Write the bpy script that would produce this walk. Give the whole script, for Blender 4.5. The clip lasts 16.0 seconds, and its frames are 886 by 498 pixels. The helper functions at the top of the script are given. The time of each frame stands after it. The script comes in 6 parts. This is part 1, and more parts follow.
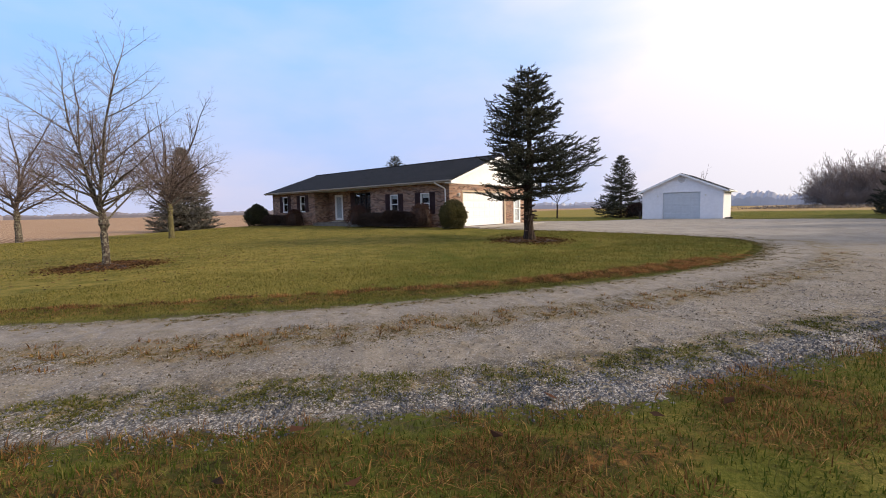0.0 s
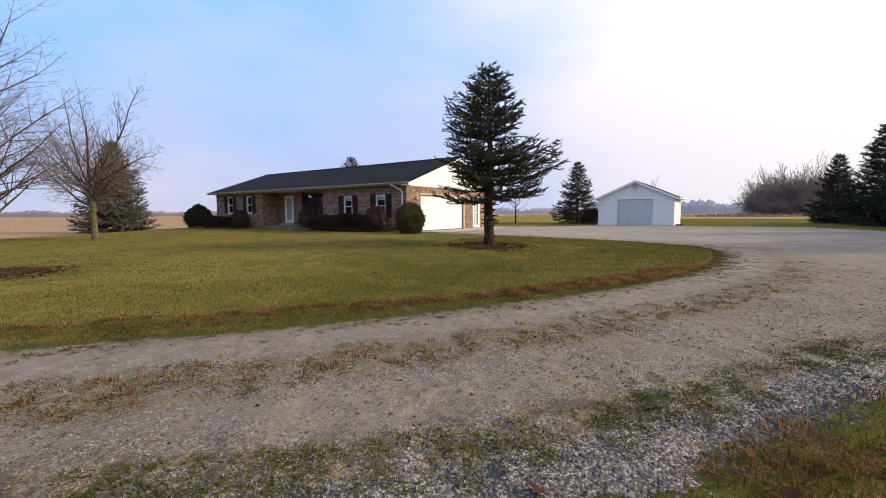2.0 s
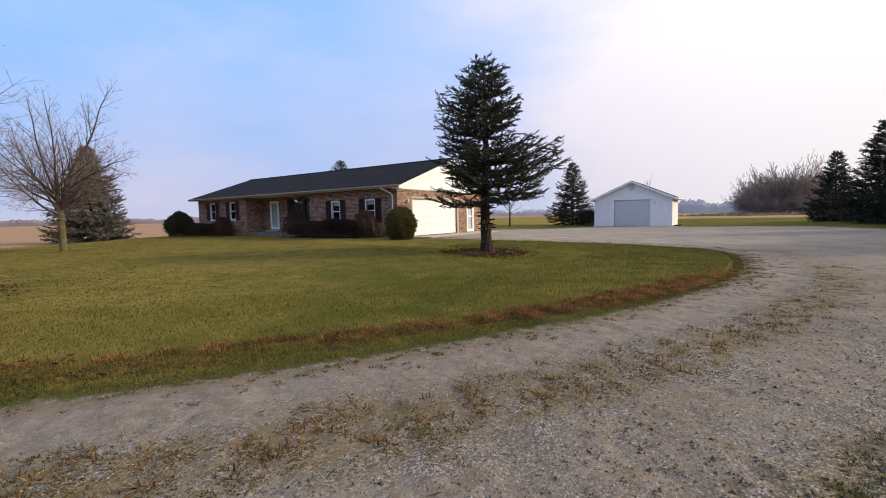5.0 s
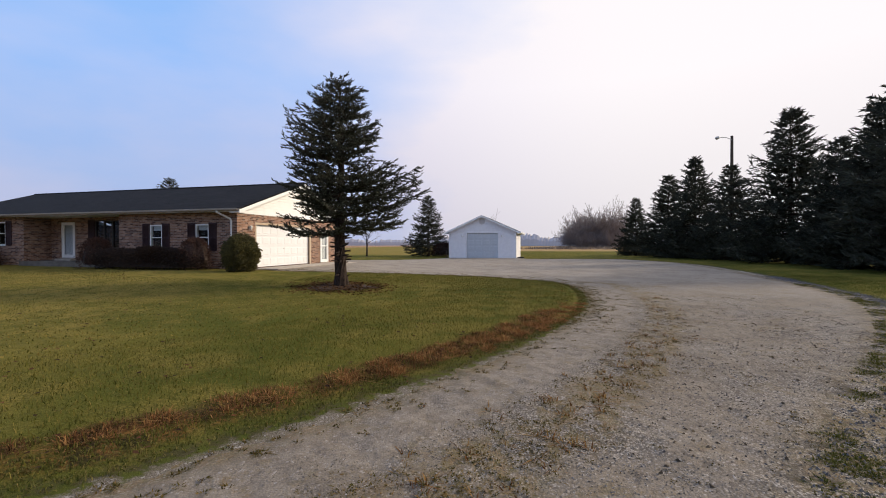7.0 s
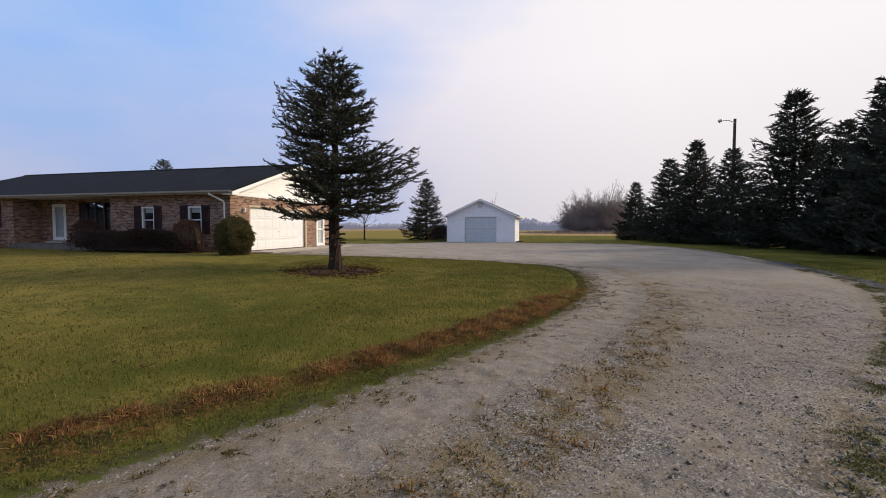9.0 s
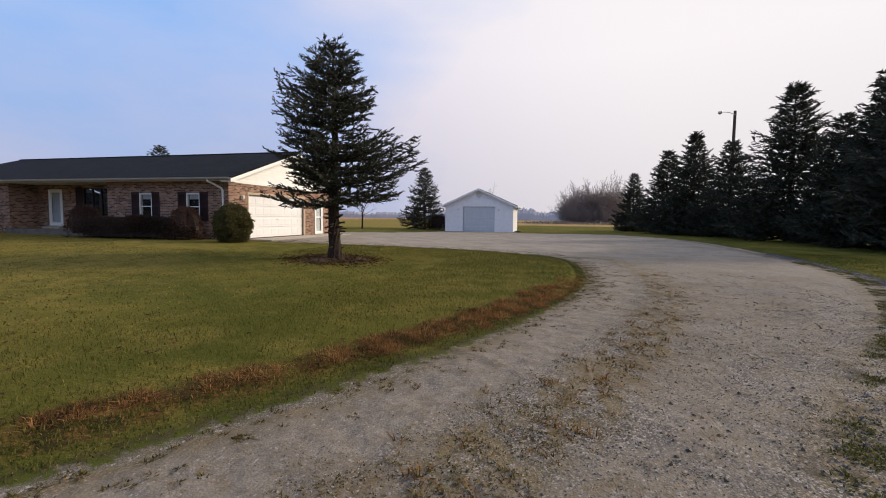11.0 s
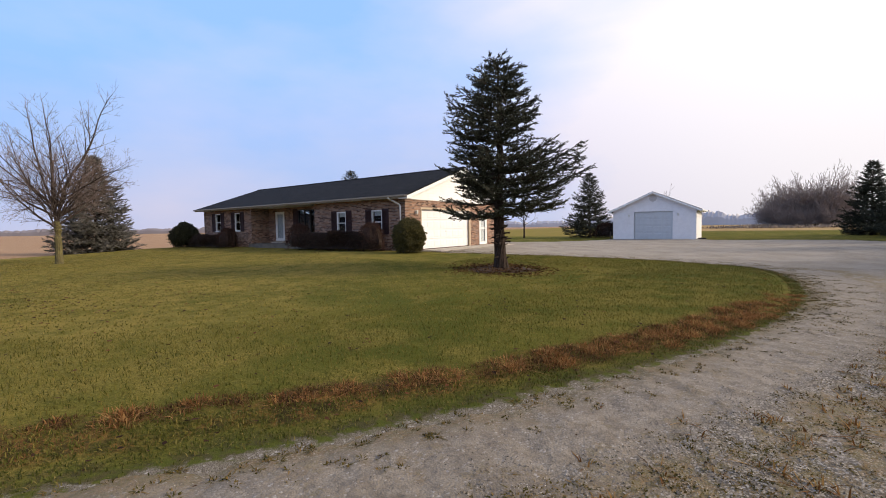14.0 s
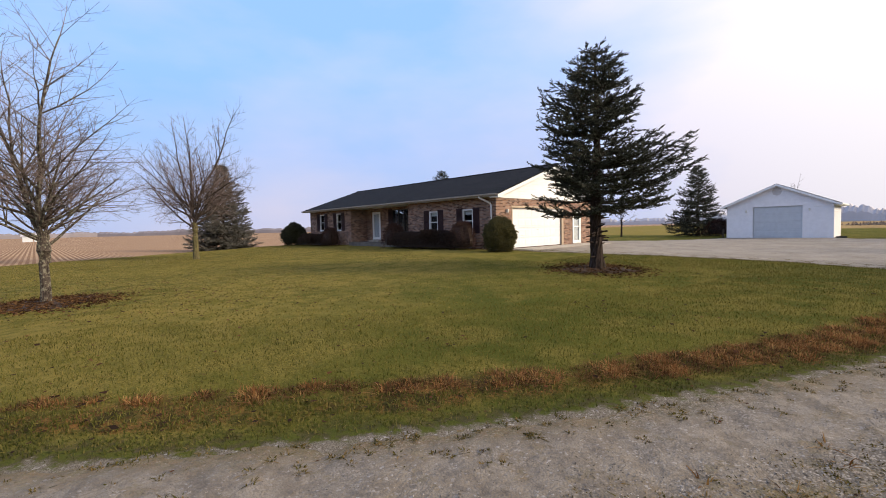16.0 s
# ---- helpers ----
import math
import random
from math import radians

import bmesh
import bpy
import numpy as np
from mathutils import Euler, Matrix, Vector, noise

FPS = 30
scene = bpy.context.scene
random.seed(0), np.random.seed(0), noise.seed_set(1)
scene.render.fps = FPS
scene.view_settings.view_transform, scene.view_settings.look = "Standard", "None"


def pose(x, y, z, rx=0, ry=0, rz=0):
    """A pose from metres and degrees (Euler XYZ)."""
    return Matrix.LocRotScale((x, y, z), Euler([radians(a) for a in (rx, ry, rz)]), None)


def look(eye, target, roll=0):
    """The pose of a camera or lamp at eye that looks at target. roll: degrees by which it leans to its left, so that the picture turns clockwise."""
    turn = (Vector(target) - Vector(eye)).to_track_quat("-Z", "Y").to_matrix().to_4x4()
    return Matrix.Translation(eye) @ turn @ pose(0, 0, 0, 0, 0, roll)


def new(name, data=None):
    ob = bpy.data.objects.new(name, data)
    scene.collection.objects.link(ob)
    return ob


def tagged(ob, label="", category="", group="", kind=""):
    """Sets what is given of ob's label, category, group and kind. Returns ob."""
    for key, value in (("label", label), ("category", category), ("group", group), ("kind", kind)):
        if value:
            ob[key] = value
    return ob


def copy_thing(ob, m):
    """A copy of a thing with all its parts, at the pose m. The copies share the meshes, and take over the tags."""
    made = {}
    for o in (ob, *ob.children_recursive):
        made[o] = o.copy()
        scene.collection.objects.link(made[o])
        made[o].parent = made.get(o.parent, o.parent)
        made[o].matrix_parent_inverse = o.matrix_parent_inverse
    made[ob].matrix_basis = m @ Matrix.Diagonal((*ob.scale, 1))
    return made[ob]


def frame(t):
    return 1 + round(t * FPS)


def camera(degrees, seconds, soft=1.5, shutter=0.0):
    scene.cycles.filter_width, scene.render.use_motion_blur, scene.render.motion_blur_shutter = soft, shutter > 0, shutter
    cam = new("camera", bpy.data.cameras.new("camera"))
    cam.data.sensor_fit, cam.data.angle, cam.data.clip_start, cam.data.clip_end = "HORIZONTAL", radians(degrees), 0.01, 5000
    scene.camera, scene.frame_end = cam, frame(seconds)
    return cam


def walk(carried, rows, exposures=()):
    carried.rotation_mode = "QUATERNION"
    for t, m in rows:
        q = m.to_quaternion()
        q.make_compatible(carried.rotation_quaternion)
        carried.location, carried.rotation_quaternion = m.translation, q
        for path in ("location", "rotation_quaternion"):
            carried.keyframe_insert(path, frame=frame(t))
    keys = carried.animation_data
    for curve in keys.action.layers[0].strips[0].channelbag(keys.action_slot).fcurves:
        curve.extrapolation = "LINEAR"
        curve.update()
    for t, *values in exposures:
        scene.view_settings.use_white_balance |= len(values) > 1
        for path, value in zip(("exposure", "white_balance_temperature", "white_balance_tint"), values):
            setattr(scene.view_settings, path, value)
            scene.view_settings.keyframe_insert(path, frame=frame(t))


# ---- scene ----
cam = camera(91.1, 16.0, soft=1.0)
PATH = [
    (0, (16.268, -20.174, 1.042), (14.991, -18.645, 0.864), -1.2),
    (0.5, (16.104, -20.041, 1.058), (14.926, -18.429, 0.937), -1.2),
    (1, (15.97, -19.748, 1.042), (14.785, -18.141, 0.922), -1.3),
    (1.5, (15.866, -19.471, 1.034), (14.669, -17.876, 0.885), -1.3),
    (2, (15.638, -19.222, 1.024), (14.512, -17.578, 0.861), -0.4),
    (2.5, (15.474, -19.044, 1.06), (14.42, -17.347, 0.96), 0.2),
    (3, (15.363, -18.787, 1.075), (14.228, -17.144, 0.973), 0.7),
    (5.5, (14.779, -17.937, 1.076), (13.685, -16.27, 0.924), -1.4),
    (6, (14.69, -17.624, 1.101), (13.622, -15.937, 0.987), 0.1),
    (6.5, (14.522, -17.324, 1.126), (13.733, -15.487, 1.069), -0.3),
    (7, (14.394, -17.116, 1.134), (13.886, -15.182, 1.113), -0.1),
    (7.5, (14.375, -16.929, 1.129), (13.855, -14.999, 1.078), -0.4),
    (8, (14.394, -16.794, 1.118), (13.862, -14.868, 1.033), -0.3),
    (10.5, (14.315, -16.805, 1.123), (13.87, -14.857, 1.017), 0.9),
    (11, (14.308, -16.839, 1.127), (13.82, -14.905, 0.983), 0.7),
    (11.5, (14.305, -16.809, 1.116), (13.802, -14.879, 0.964), 0.2),
    (12, (14.299, -16.84, 1.127), (13.787, -14.912, 0.978), 0.3),
    (12.5, (14.284, -16.87, 1.133), (13.657, -14.976, 0.998), -0.3),
    (13, (14.239, -16.861, 1.129), (13.446, -15.031, 0.978), -1.3),
    (13.5, (14.196, -16.867, 1.128), (13.127, -15.184, 0.971), -1.1),
    (14, (14.17, -16.881, 1.134), (13.02, -15.247, 1.036), -1.0),
    (14.5, (14.15, -16.912, 1.135), (12.869, -15.38, 1.04), -1.5),
    (15, (14.125, -16.946, 1.136), (12.708, -15.538, 1.026), -2.0),
    (15.5, (14.112, -16.965, 1.137), (12.636, -15.622, 1.017), -2.2),
    (16, (14.126, -16.977, 1.142), (12.67, -15.61, 1.046), -1.3),
]
EXPOSURES = [(0.0, 0.15, 6700, 12), (2.0, 0.12, 6700, 12), (3.0, -0.02, 6700, 12), (5.5, 0.0, 6700, 12), (7.0, -0.14, 6700, 12), (8.0, -0.20, 6700, 12), (11.0, -0.23, 6700, 12), (12.5, -0.16, 6700, 12), (14.0, 0.04, 6700, 12), (16.0, 0.1, 6700, 12)]
walk(cam, [(t, look(eye, target, roll)) for t, eye, target, roll in PATH], EXPOSURES)

# ---- light ----
SUN_AZ, SUN_EL = 62.0, 26.0        # degrees from +y towards +x, and above the horizon
sun_dir = Vector((math.sin(radians(SUN_AZ)) * math.cos(radians(SUN_EL)), math.cos(radians(SUN_AZ)) * math.cos(radians(SUN_EL)), math.sin(radians(SUN_EL))))
sun = new("sun", bpy.data.lights.new("sun", "SUN"))
sun.data.energy, sun.data.angle, sun.data.color = 4.2, radians(12.0), (1.0, 0.87, 0.68)
sun.matrix_world = look(sun_dir * 60, (0, 0, 0))

world = bpy.data.worlds.new("world")
scene.world = world
world.use_nodes = True
WN, WL = world.node_tree.nodes, world.node_tree.links
WN.clear()
sky = WN.new("ShaderNodeTexSky")
sky.sky_type, sky.sun_disc, sky.sun_elevation, sky.sun_rotation = "NISHITA", False, radians(SUN_EL), radians(SUN_AZ)
sky.dust_density, sky.ozone_density, sky.air_density = 1.2, 2.0, 1.0
w_tc = WN.new("ShaderNodeTexCoord")
w_dot = WN.new("ShaderNodeVectorMath")
w_dot.operation = "DOT_PRODUCT"
w_dot.inputs[1].default_value = sun_dir.normalized()
WL.new(w_tc.outputs["Generated"], w_dot.inputs[0])
w_glow = WN.new("ShaderNodeMapRange")
w_glow.interpolation_type = "SMOOTHSTEP"
w_glow.inputs[1].default_value, w_glow.inputs[2].default_value = -0.15, 0.72
WL.new(w_dot.outputs["Value"], w_glow.inputs[0])
w_map = WN.new("ShaderNodeMapping")
w_map.inputs["Scale"].default_value = (1.0, 1.0, 2.6)
WL.new(w_tc.outputs["Generated"], w_map.inputs[0])
w_noise = WN.new("ShaderNodeTexNoise")
w_noise.inputs["Scale"].default_value, w_noise.inputs["Detail"].default_value, w_noise.inputs["Roughness"].default_value = 1.7, 6.0, 0.5
WL.new(w_map.outputs[0], w_noise.inputs["Vector"])
w_cl = WN.new("ShaderNodeMapRange")
w_cl.inputs[1].default_value, w_cl.inputs[2].default_value, w_cl.inputs[3].default_value, w_cl.inputs[4].default_value = 0.32, 0.68, -0.22, 0.42
WL.new(w_noise.outputs[0], w_cl.inputs[0])
w_sep = WN.new("ShaderNodeSeparateXYZ")
WL.new(w_tc.outputs["Generated"], w_sep.inputs[0])
w_hz = WN.new("ShaderNodeMapRange")
w_hz.inputs[1].default_value, w_hz.inputs[2].default_value, w_hz.inputs[3].default_value, w_hz.inputs[4].default_value = 0.0, 0.30, 0.55, 0.0
WL.new(w_sep.outputs[2], w_hz.inputs[0])
w_a = WN.new("ShaderNodeMath")
w_a.operation = "ADD"
WL.new(w_glow.outputs[0], w_a.inputs[0])
WL.new(w_cl.outputs[0], w_a.inputs[1])
w_b = WN.new("ShaderNodeMath")
w_b.operation, w_b.use_clamp = "ADD", True
WL.new(w_a.outputs[0], w_b.inputs[0])
WL.new(w_hz.outputs[0], w_b.inputs[1])
# thin veil of cloud, whiter and brighter towards the sun
w_veil = WN.new("ShaderNodeMix")
w_veil.data_type = "RGBA"
w_veil.inputs[6].default_value, w_veil.inputs[7].default_value = (7.8, 7.7, 9.8, 1), (10.9, 10.7, 11.1, 1)
WL.new(w_glow.outputs[0], w_veil.inputs[0])
w_blue = WN.new("ShaderNodeMix")
w_blue.data_type, w_blue.blend_type = "RGBA", "MIX"
w_blue.inputs[0].default_value = 0.88
w_blue.inputs[7].default_value = (3.5, 6.4, 11.9, 1)
WL.new(sky.outputs[0], w_blue.inputs[6])
w_mix = WN.new("ShaderNodeMix")
w_mix.data_type = "RGBA"
WL.new(w_b.outputs[0], w_mix.inputs[0])
WL.new(w_blue.outputs[2], w_mix.inputs[6])
WL.new(w_veil.outputs[2], w_mix.inputs[7])
w_low = WN.new("ShaderNodeMapRange")
w_low.inputs[1].default_value, w_low.inputs[2].default_value, w_low.inputs[3].default_value, w_low.inputs[4].default_value = 0.0, 0.33, 0.80, 1.0
WL.new(w_sep.outputs[2], w_low.inputs[0])
w_dim = WN.new("ShaderNodeVectorMath")
w_dim.operation = "SCALE"
WL.new(w_mix.outputs[2], w_dim.inputs[0])
WL.new(w_low.outputs[0], w_dim.inputs["Scale"])
w_bg = WN.new("ShaderNodeBackground")
w_bg.inputs[1].default_value = 0.1
WL.new(w_dim.outputs[0], w_bg.inputs[0])
w_out = WN.new("ShaderNodeOutputWorld")
WL.new(w_bg.outputs[0], w_out.inputs[0])

# ---- materials ----


class Mat:
    """A node material under construction."""

    def __init__(self, name, rough=0.8, metal=0.0):
        self.m = bpy.data.materials.new(name)
        self.m.use_nodes = True
        self.n, self.l = self.m.node_tree.nodes, self.m.node_tree.links
        self.b = self.n["Principled BSDF"]
        self.b.inputs["Roughness"].default_value, self.b.inputs["Metallic"].default_value = rough, metal
        self.b.inputs["Specular IOR Level"].default_value = 0.25

    def plug(self, v, socket):
        if isinstance(v, (int, float)):
            socket.default_value = v
        elif isinstance(v, tuple):
            socket.default_value = v if len(v) == 4 or socket.type == "VECTOR" else (*v, 1)
        else:
            self.l.new(v, socket)

    def coords(self, kind="Object", scale=(1, 1, 1), turn=0.0):
        tc, mp = self.n.new("ShaderNodeTexCoord"), self.n.new("ShaderNodeMapping")
        mp.inputs["Scale"].default_value = scale
        mp.inputs["Rotation"].default_value = (0, 0, radians(turn))
        self.l.new(tc.outputs[kind], mp.inputs[0])
        return mp.outputs[0]

    def noise(self, scale, vec=None, detail=4.0, rough=0.55, warp=0.0):
        t = self.n.new("ShaderNodeTexNoise")
        t.inputs["Scale"].default_value, t.inputs["Detail"].default_value, t.inputs["Roughness"].default_value = scale, detail, rough
        t.inputs["Distortion"].default_value = warp
        self.l.new(vec or self.coords(), t.inputs["Vector"])
        return t.outputs[0]

    def cells(self, scale, vec=None, out="Color", feature="F1"):
        t = self.n.new("ShaderNodeTexVoronoi")
        t.feature = feature
        t.inputs["Scale"].default_value = scale
        self.l.new(vec or self.coords(), t.inputs["Vector"])
        return t.outputs[out]

    def attr(self, name):
        a = self.n.new("ShaderNodeAttribute")
        a.attribute_name = name
        return a.outputs["Fac"]

    def ramp(self, v, a, b, lo=0.0, hi=1.0, smooth=True):
        r = self.n.new("ShaderNodeMapRange")
        r.interpolation_type = "SMOOTHSTEP" if smooth else "LINEAR"
        for i, x in enumerate((v, a, b, lo, hi)):
            self.plug(x, r.inputs[i])
        return r.outputs[0]

    def math(self, op, a, b=0.0, clamp=False):
        t = self.n.new("ShaderNodeMath")
        t.operation, t.use_clamp = op, clamp
        self.plug(a, t.inputs[0])
        self.plug(b, t.inputs[1])
        return t.outputs[0]

    def mix(self, f, a, b, blend="MIX"):
        t = self.n.new("ShaderNodeMix")
        t.data_type, t.blend_type = "RGBA", blend
        self.plug(f, t.inputs[0])
        self.plug(a, t.inputs[6])
        self.plug(b, t.inputs[7])
        return t.outputs[2]

    def random(self):
        return self.n.new("ShaderNodeObjectInfo").outputs["Random"]

    def island(self):
        return self.n.new("ShaderNodeNewGeometry").outputs["Random Per Island"]

    def colour(self, v):
        self.plug(v, self.b.inputs["Base Color"])
        return self

    def rough(self, v):
        self.plug(v, self.b.inputs["Roughness"])
        return self

    def bump(self, height, strength=0.4, distance=0.02):
        t = self.n.new("ShaderNodeBump")
        t.inputs["Strength"].default_value, t.inputs["Distance"].default_value = strength, distance
        self.l.new(height, t.inputs["Height"])
        self.l.new(t.outputs[0], self.b.inputs["Normal"])
        return self


def painted(name, colour, rough=0.5, dirt=0.12, scale=3.0):
    k = Mat(name, rough)
    a = k.mix(k.ramp(k.noise(scale, detail=6), 0.35, 0.7), colour, tuple(c * (1 - dirt) for c in colour))
    k.colour(k.mix(k.ramp(k.noise(scale * 14, detail=3), 0.4, 0.75, 0, 0.35), a, tuple(c * (1 - 1.6 * dirt) for c in colour)))
    k.bump(k.noise(60, detail=2), 0.08, 0.004)
    return k.m


def make_brick(name, light, mid, dark):
    k = Mat(name, 0.9)
    uv = k.coords("UV")
    t = k.n.new("ShaderNodeTexBrick")
    t.offset, t.squash = 0.5, 1.0
    t.inputs["Scale"].default_value = 1.0
    t.inputs["Mortar Size"].default_value, t.inputs["Mortar Smooth"].default_value = 0.007, 0.2
    t.inputs["Brick Width"].default_value, t.inputs["Row Height"].default_value = 0.215, 0.0762
    t.inputs["Color1"].default_value, t.inputs["Color2"].default_value = (0, 0, 0, 1), (1, 1, 1, 1)
    t.inputs["Mortar"].default_value = (0.5, 0.5, 0.5, 1)
    k.l.new(uv, t.inputs["Vector"])
    v = k.math("ADD", t.outputs["Color"], k.math("MULTIPLY", k.math("SUBTRACT", k.noise(6, uv, 3), 0.5), 0.5))
    face = k.mix(k.ramp(v, 0.15, 0.5), dark, mid)
    face = k.mix(k.ramp(v, 0.55, 0.95), face, light)
    face = k.mix(k.ramp(k.noise(45, uv, 4), 0.4, 0.75, 0, 0.5), face, tuple(c * 0.6 for c in mid))
    k.colour(k.mix(t.outputs["Fac"], face, (0.33, 0.28, 0.245)))
    h = k.math("ADD", k.math("MULTIPLY", k.math("SUBTRACT", 1.0, t.outputs["Fac"]), 1.0), k.math("MULTIPLY", k.noise(80, uv, 3), 0.25))
    k.bump(h, 0.6, 0.012)
    return k.m


def make_grass():
    k = Mat("lawn_and_fields", 1.0)
    k.b.inputs["Specular IOR Level"].default_value = 0.03
    p = k.coords("Object")
    big, mid, fine = k.noise(0.16, p, 4), k.noise(1.1, p, 5), k.noise(38, k.coords("Object", (1, 1, 0.3)), 4, 0.7)
    blade = k.noise(120, p, 2, 0.6)
    c = k.mix(k.ramp(big, 0.38, 0.62), (0.066, 0.080, 0.014), (0.165, 0.138, 0.028))
    c = k.mix(k.ramp(mid, 0.45, 0.62, 0, 0.85), c, (0.215, 0.165, 0.040))
    c = k.mix(k.ramp(fine, 0.36, 0.66, 0, 0.8), c, (0.034, 0.038, 0.004))
    c = k.mix(k.ramp(k.noise(3.6, p, 6, 0.7), 0.50, 0.66, 0, 0.5), c, (0.046, 0.056, 0.011))
    c = k.mix(k.ramp(blade, 0.5, 0.72, 0, 0.6), c, (0.21, 0.175, 0.058))
    c = k.mix(k.ramp(k.noise(5.5, p, 5, 0.65), 0.58, 0.72, 0, 0.55), c, (0.075, 0.042, 0.018))
    c = k.mix(k.math("MULTIPLY", k.attr("lush"), k.ramp(mid, 0.35, 0.65, 0.5, 0.1)), c, (0.064, 0.072, 0.012))
    c = k.mix(k.math("MULTIPLY", k.math("SUBTRACT", 1.0, k.attr("lush")), k.ramp(k.noise(2.3, p, 6, 0.7), 0.38, 0.6, 0.1, 0.6)), c, (0.23, 0.172, 0.048))
    # dead thatch along the drive, with bare dark earth under it
    d = k.math("ADD", k.attr("drive_d"), k.math("MULTIPLY", k.math("SUBTRACT", k.noise(1.6, p, 5), 0.5), 0.55))
    band = k.math("MULTIPLY", k.ramp(d, 0.30, 0.48), k.ramp(d, 0.80, 1.15, 1, 0))
    band = k.math("MULTIPLY", band, k.ramp(k.noise(1.3, p, 6, 0.7), 0.38, 0.62, 0.05, 0.85))
    rusty = k.mix(k.ramp(k.noise(30, p, 5, 0.7), 0.4, 0.6), (0.19, 0.085, 0.030), (0.060, 0.032, 0.015))
    rusty = k.mix(k.ramp(k.noise(4.5, p, 6, 0.7), 0.46, 0.58), rusty, (0.030, 0.021, 0.012))
    c = k.mix(k.math("MULTIPLY", band, k.attr("rust")), c, rusty)
    under = k.ramp(d, 0.12, 0.4, 1, 0)
    c = k.mix(k.math("MULTIPLY", under, 0.75), c, k.mix(k.ramp(k.noise(9, p, 5), 0.42, 0.6), (0.050, 0.042, 0.024), (0.055, 0.066, 0.014)))
    spill = k.math("ADD", k.attr("drive_d"), k.math("MULTIPLY", k.math("SUBTRACT", k.noise(4.5, p, 7, 0.75), 0.5), 0.8))
    grit = k.mix(k.ramp(k.noise(95, p, 3, 0.8), 0.42, 0.62), (0.19, 0.165, 0.135), (0.085, 0.068, 0.051))
    grit = k.mix(k.ramp(k.cells(62, p), 0.7, 0.92, 0, 0.8), grit, (0.34, 0.315, 0.295))
    c = k.mix(k.ramp(spill, -0.06, 0.08, 0.95, 0), c, grit)
    # winter fields beyond the lawn
    olive = k.mix(k.ramp(k.noise(0.35, p, 5), 0.4, 0.65), (0.20, 0.150, 0.042), (0.15, 0.130, 0.032))
    c = k.mix(k.attr("olive"), c, olive)
    tan = k.mix(k.ramp(k.noise(0.22, p, 6), 0.4, 0.62), (0.34, 0.235, 0.115), (0.24, 0.16, 0.076))
    c = k.mix(k.attr("tan"), c, tan)
    rows = k.n.new("ShaderNodeTexWave")
    rows.inputs["Scale"].default_value, rows.inputs["Distortion"].default_value = 1.05, 0.5
    rows.inputs["Detail"].default_value, rows.inputs["Detail Scale"].default_value = 3.0, 2.0
    k.l.new(k.coords("Object", (1, 1, 1), 90), rows.inputs["Vector"])
    soil = k.mix(k.ramp(rows.outputs["Fac"], 0.35, 0.8), (0.19, 0.105, 0.062), (0.44, 0.30, 0.185))
    soil = k.mix(k.ramp(k.noise(0.12, p, 5), 0.4, 0.62, 0, 0.6), soil, (0.27, 0.16, 0.095))
    soil = k.mix(k.ramp(k.noise(7, p, 4), 0.5, 0.7, 0, 0.6), soil, (0.42, 0.31, 0.2))
    c = k.mix(k.attr("soil"), c, soil)
    k.colour(c)
    k.bump(k.math("ADD", k.math("MULTIPLY", fine, 0.7), k.math("MULTIPLY", blade, 0.5)), 0.7, 0.03)
    return k.m


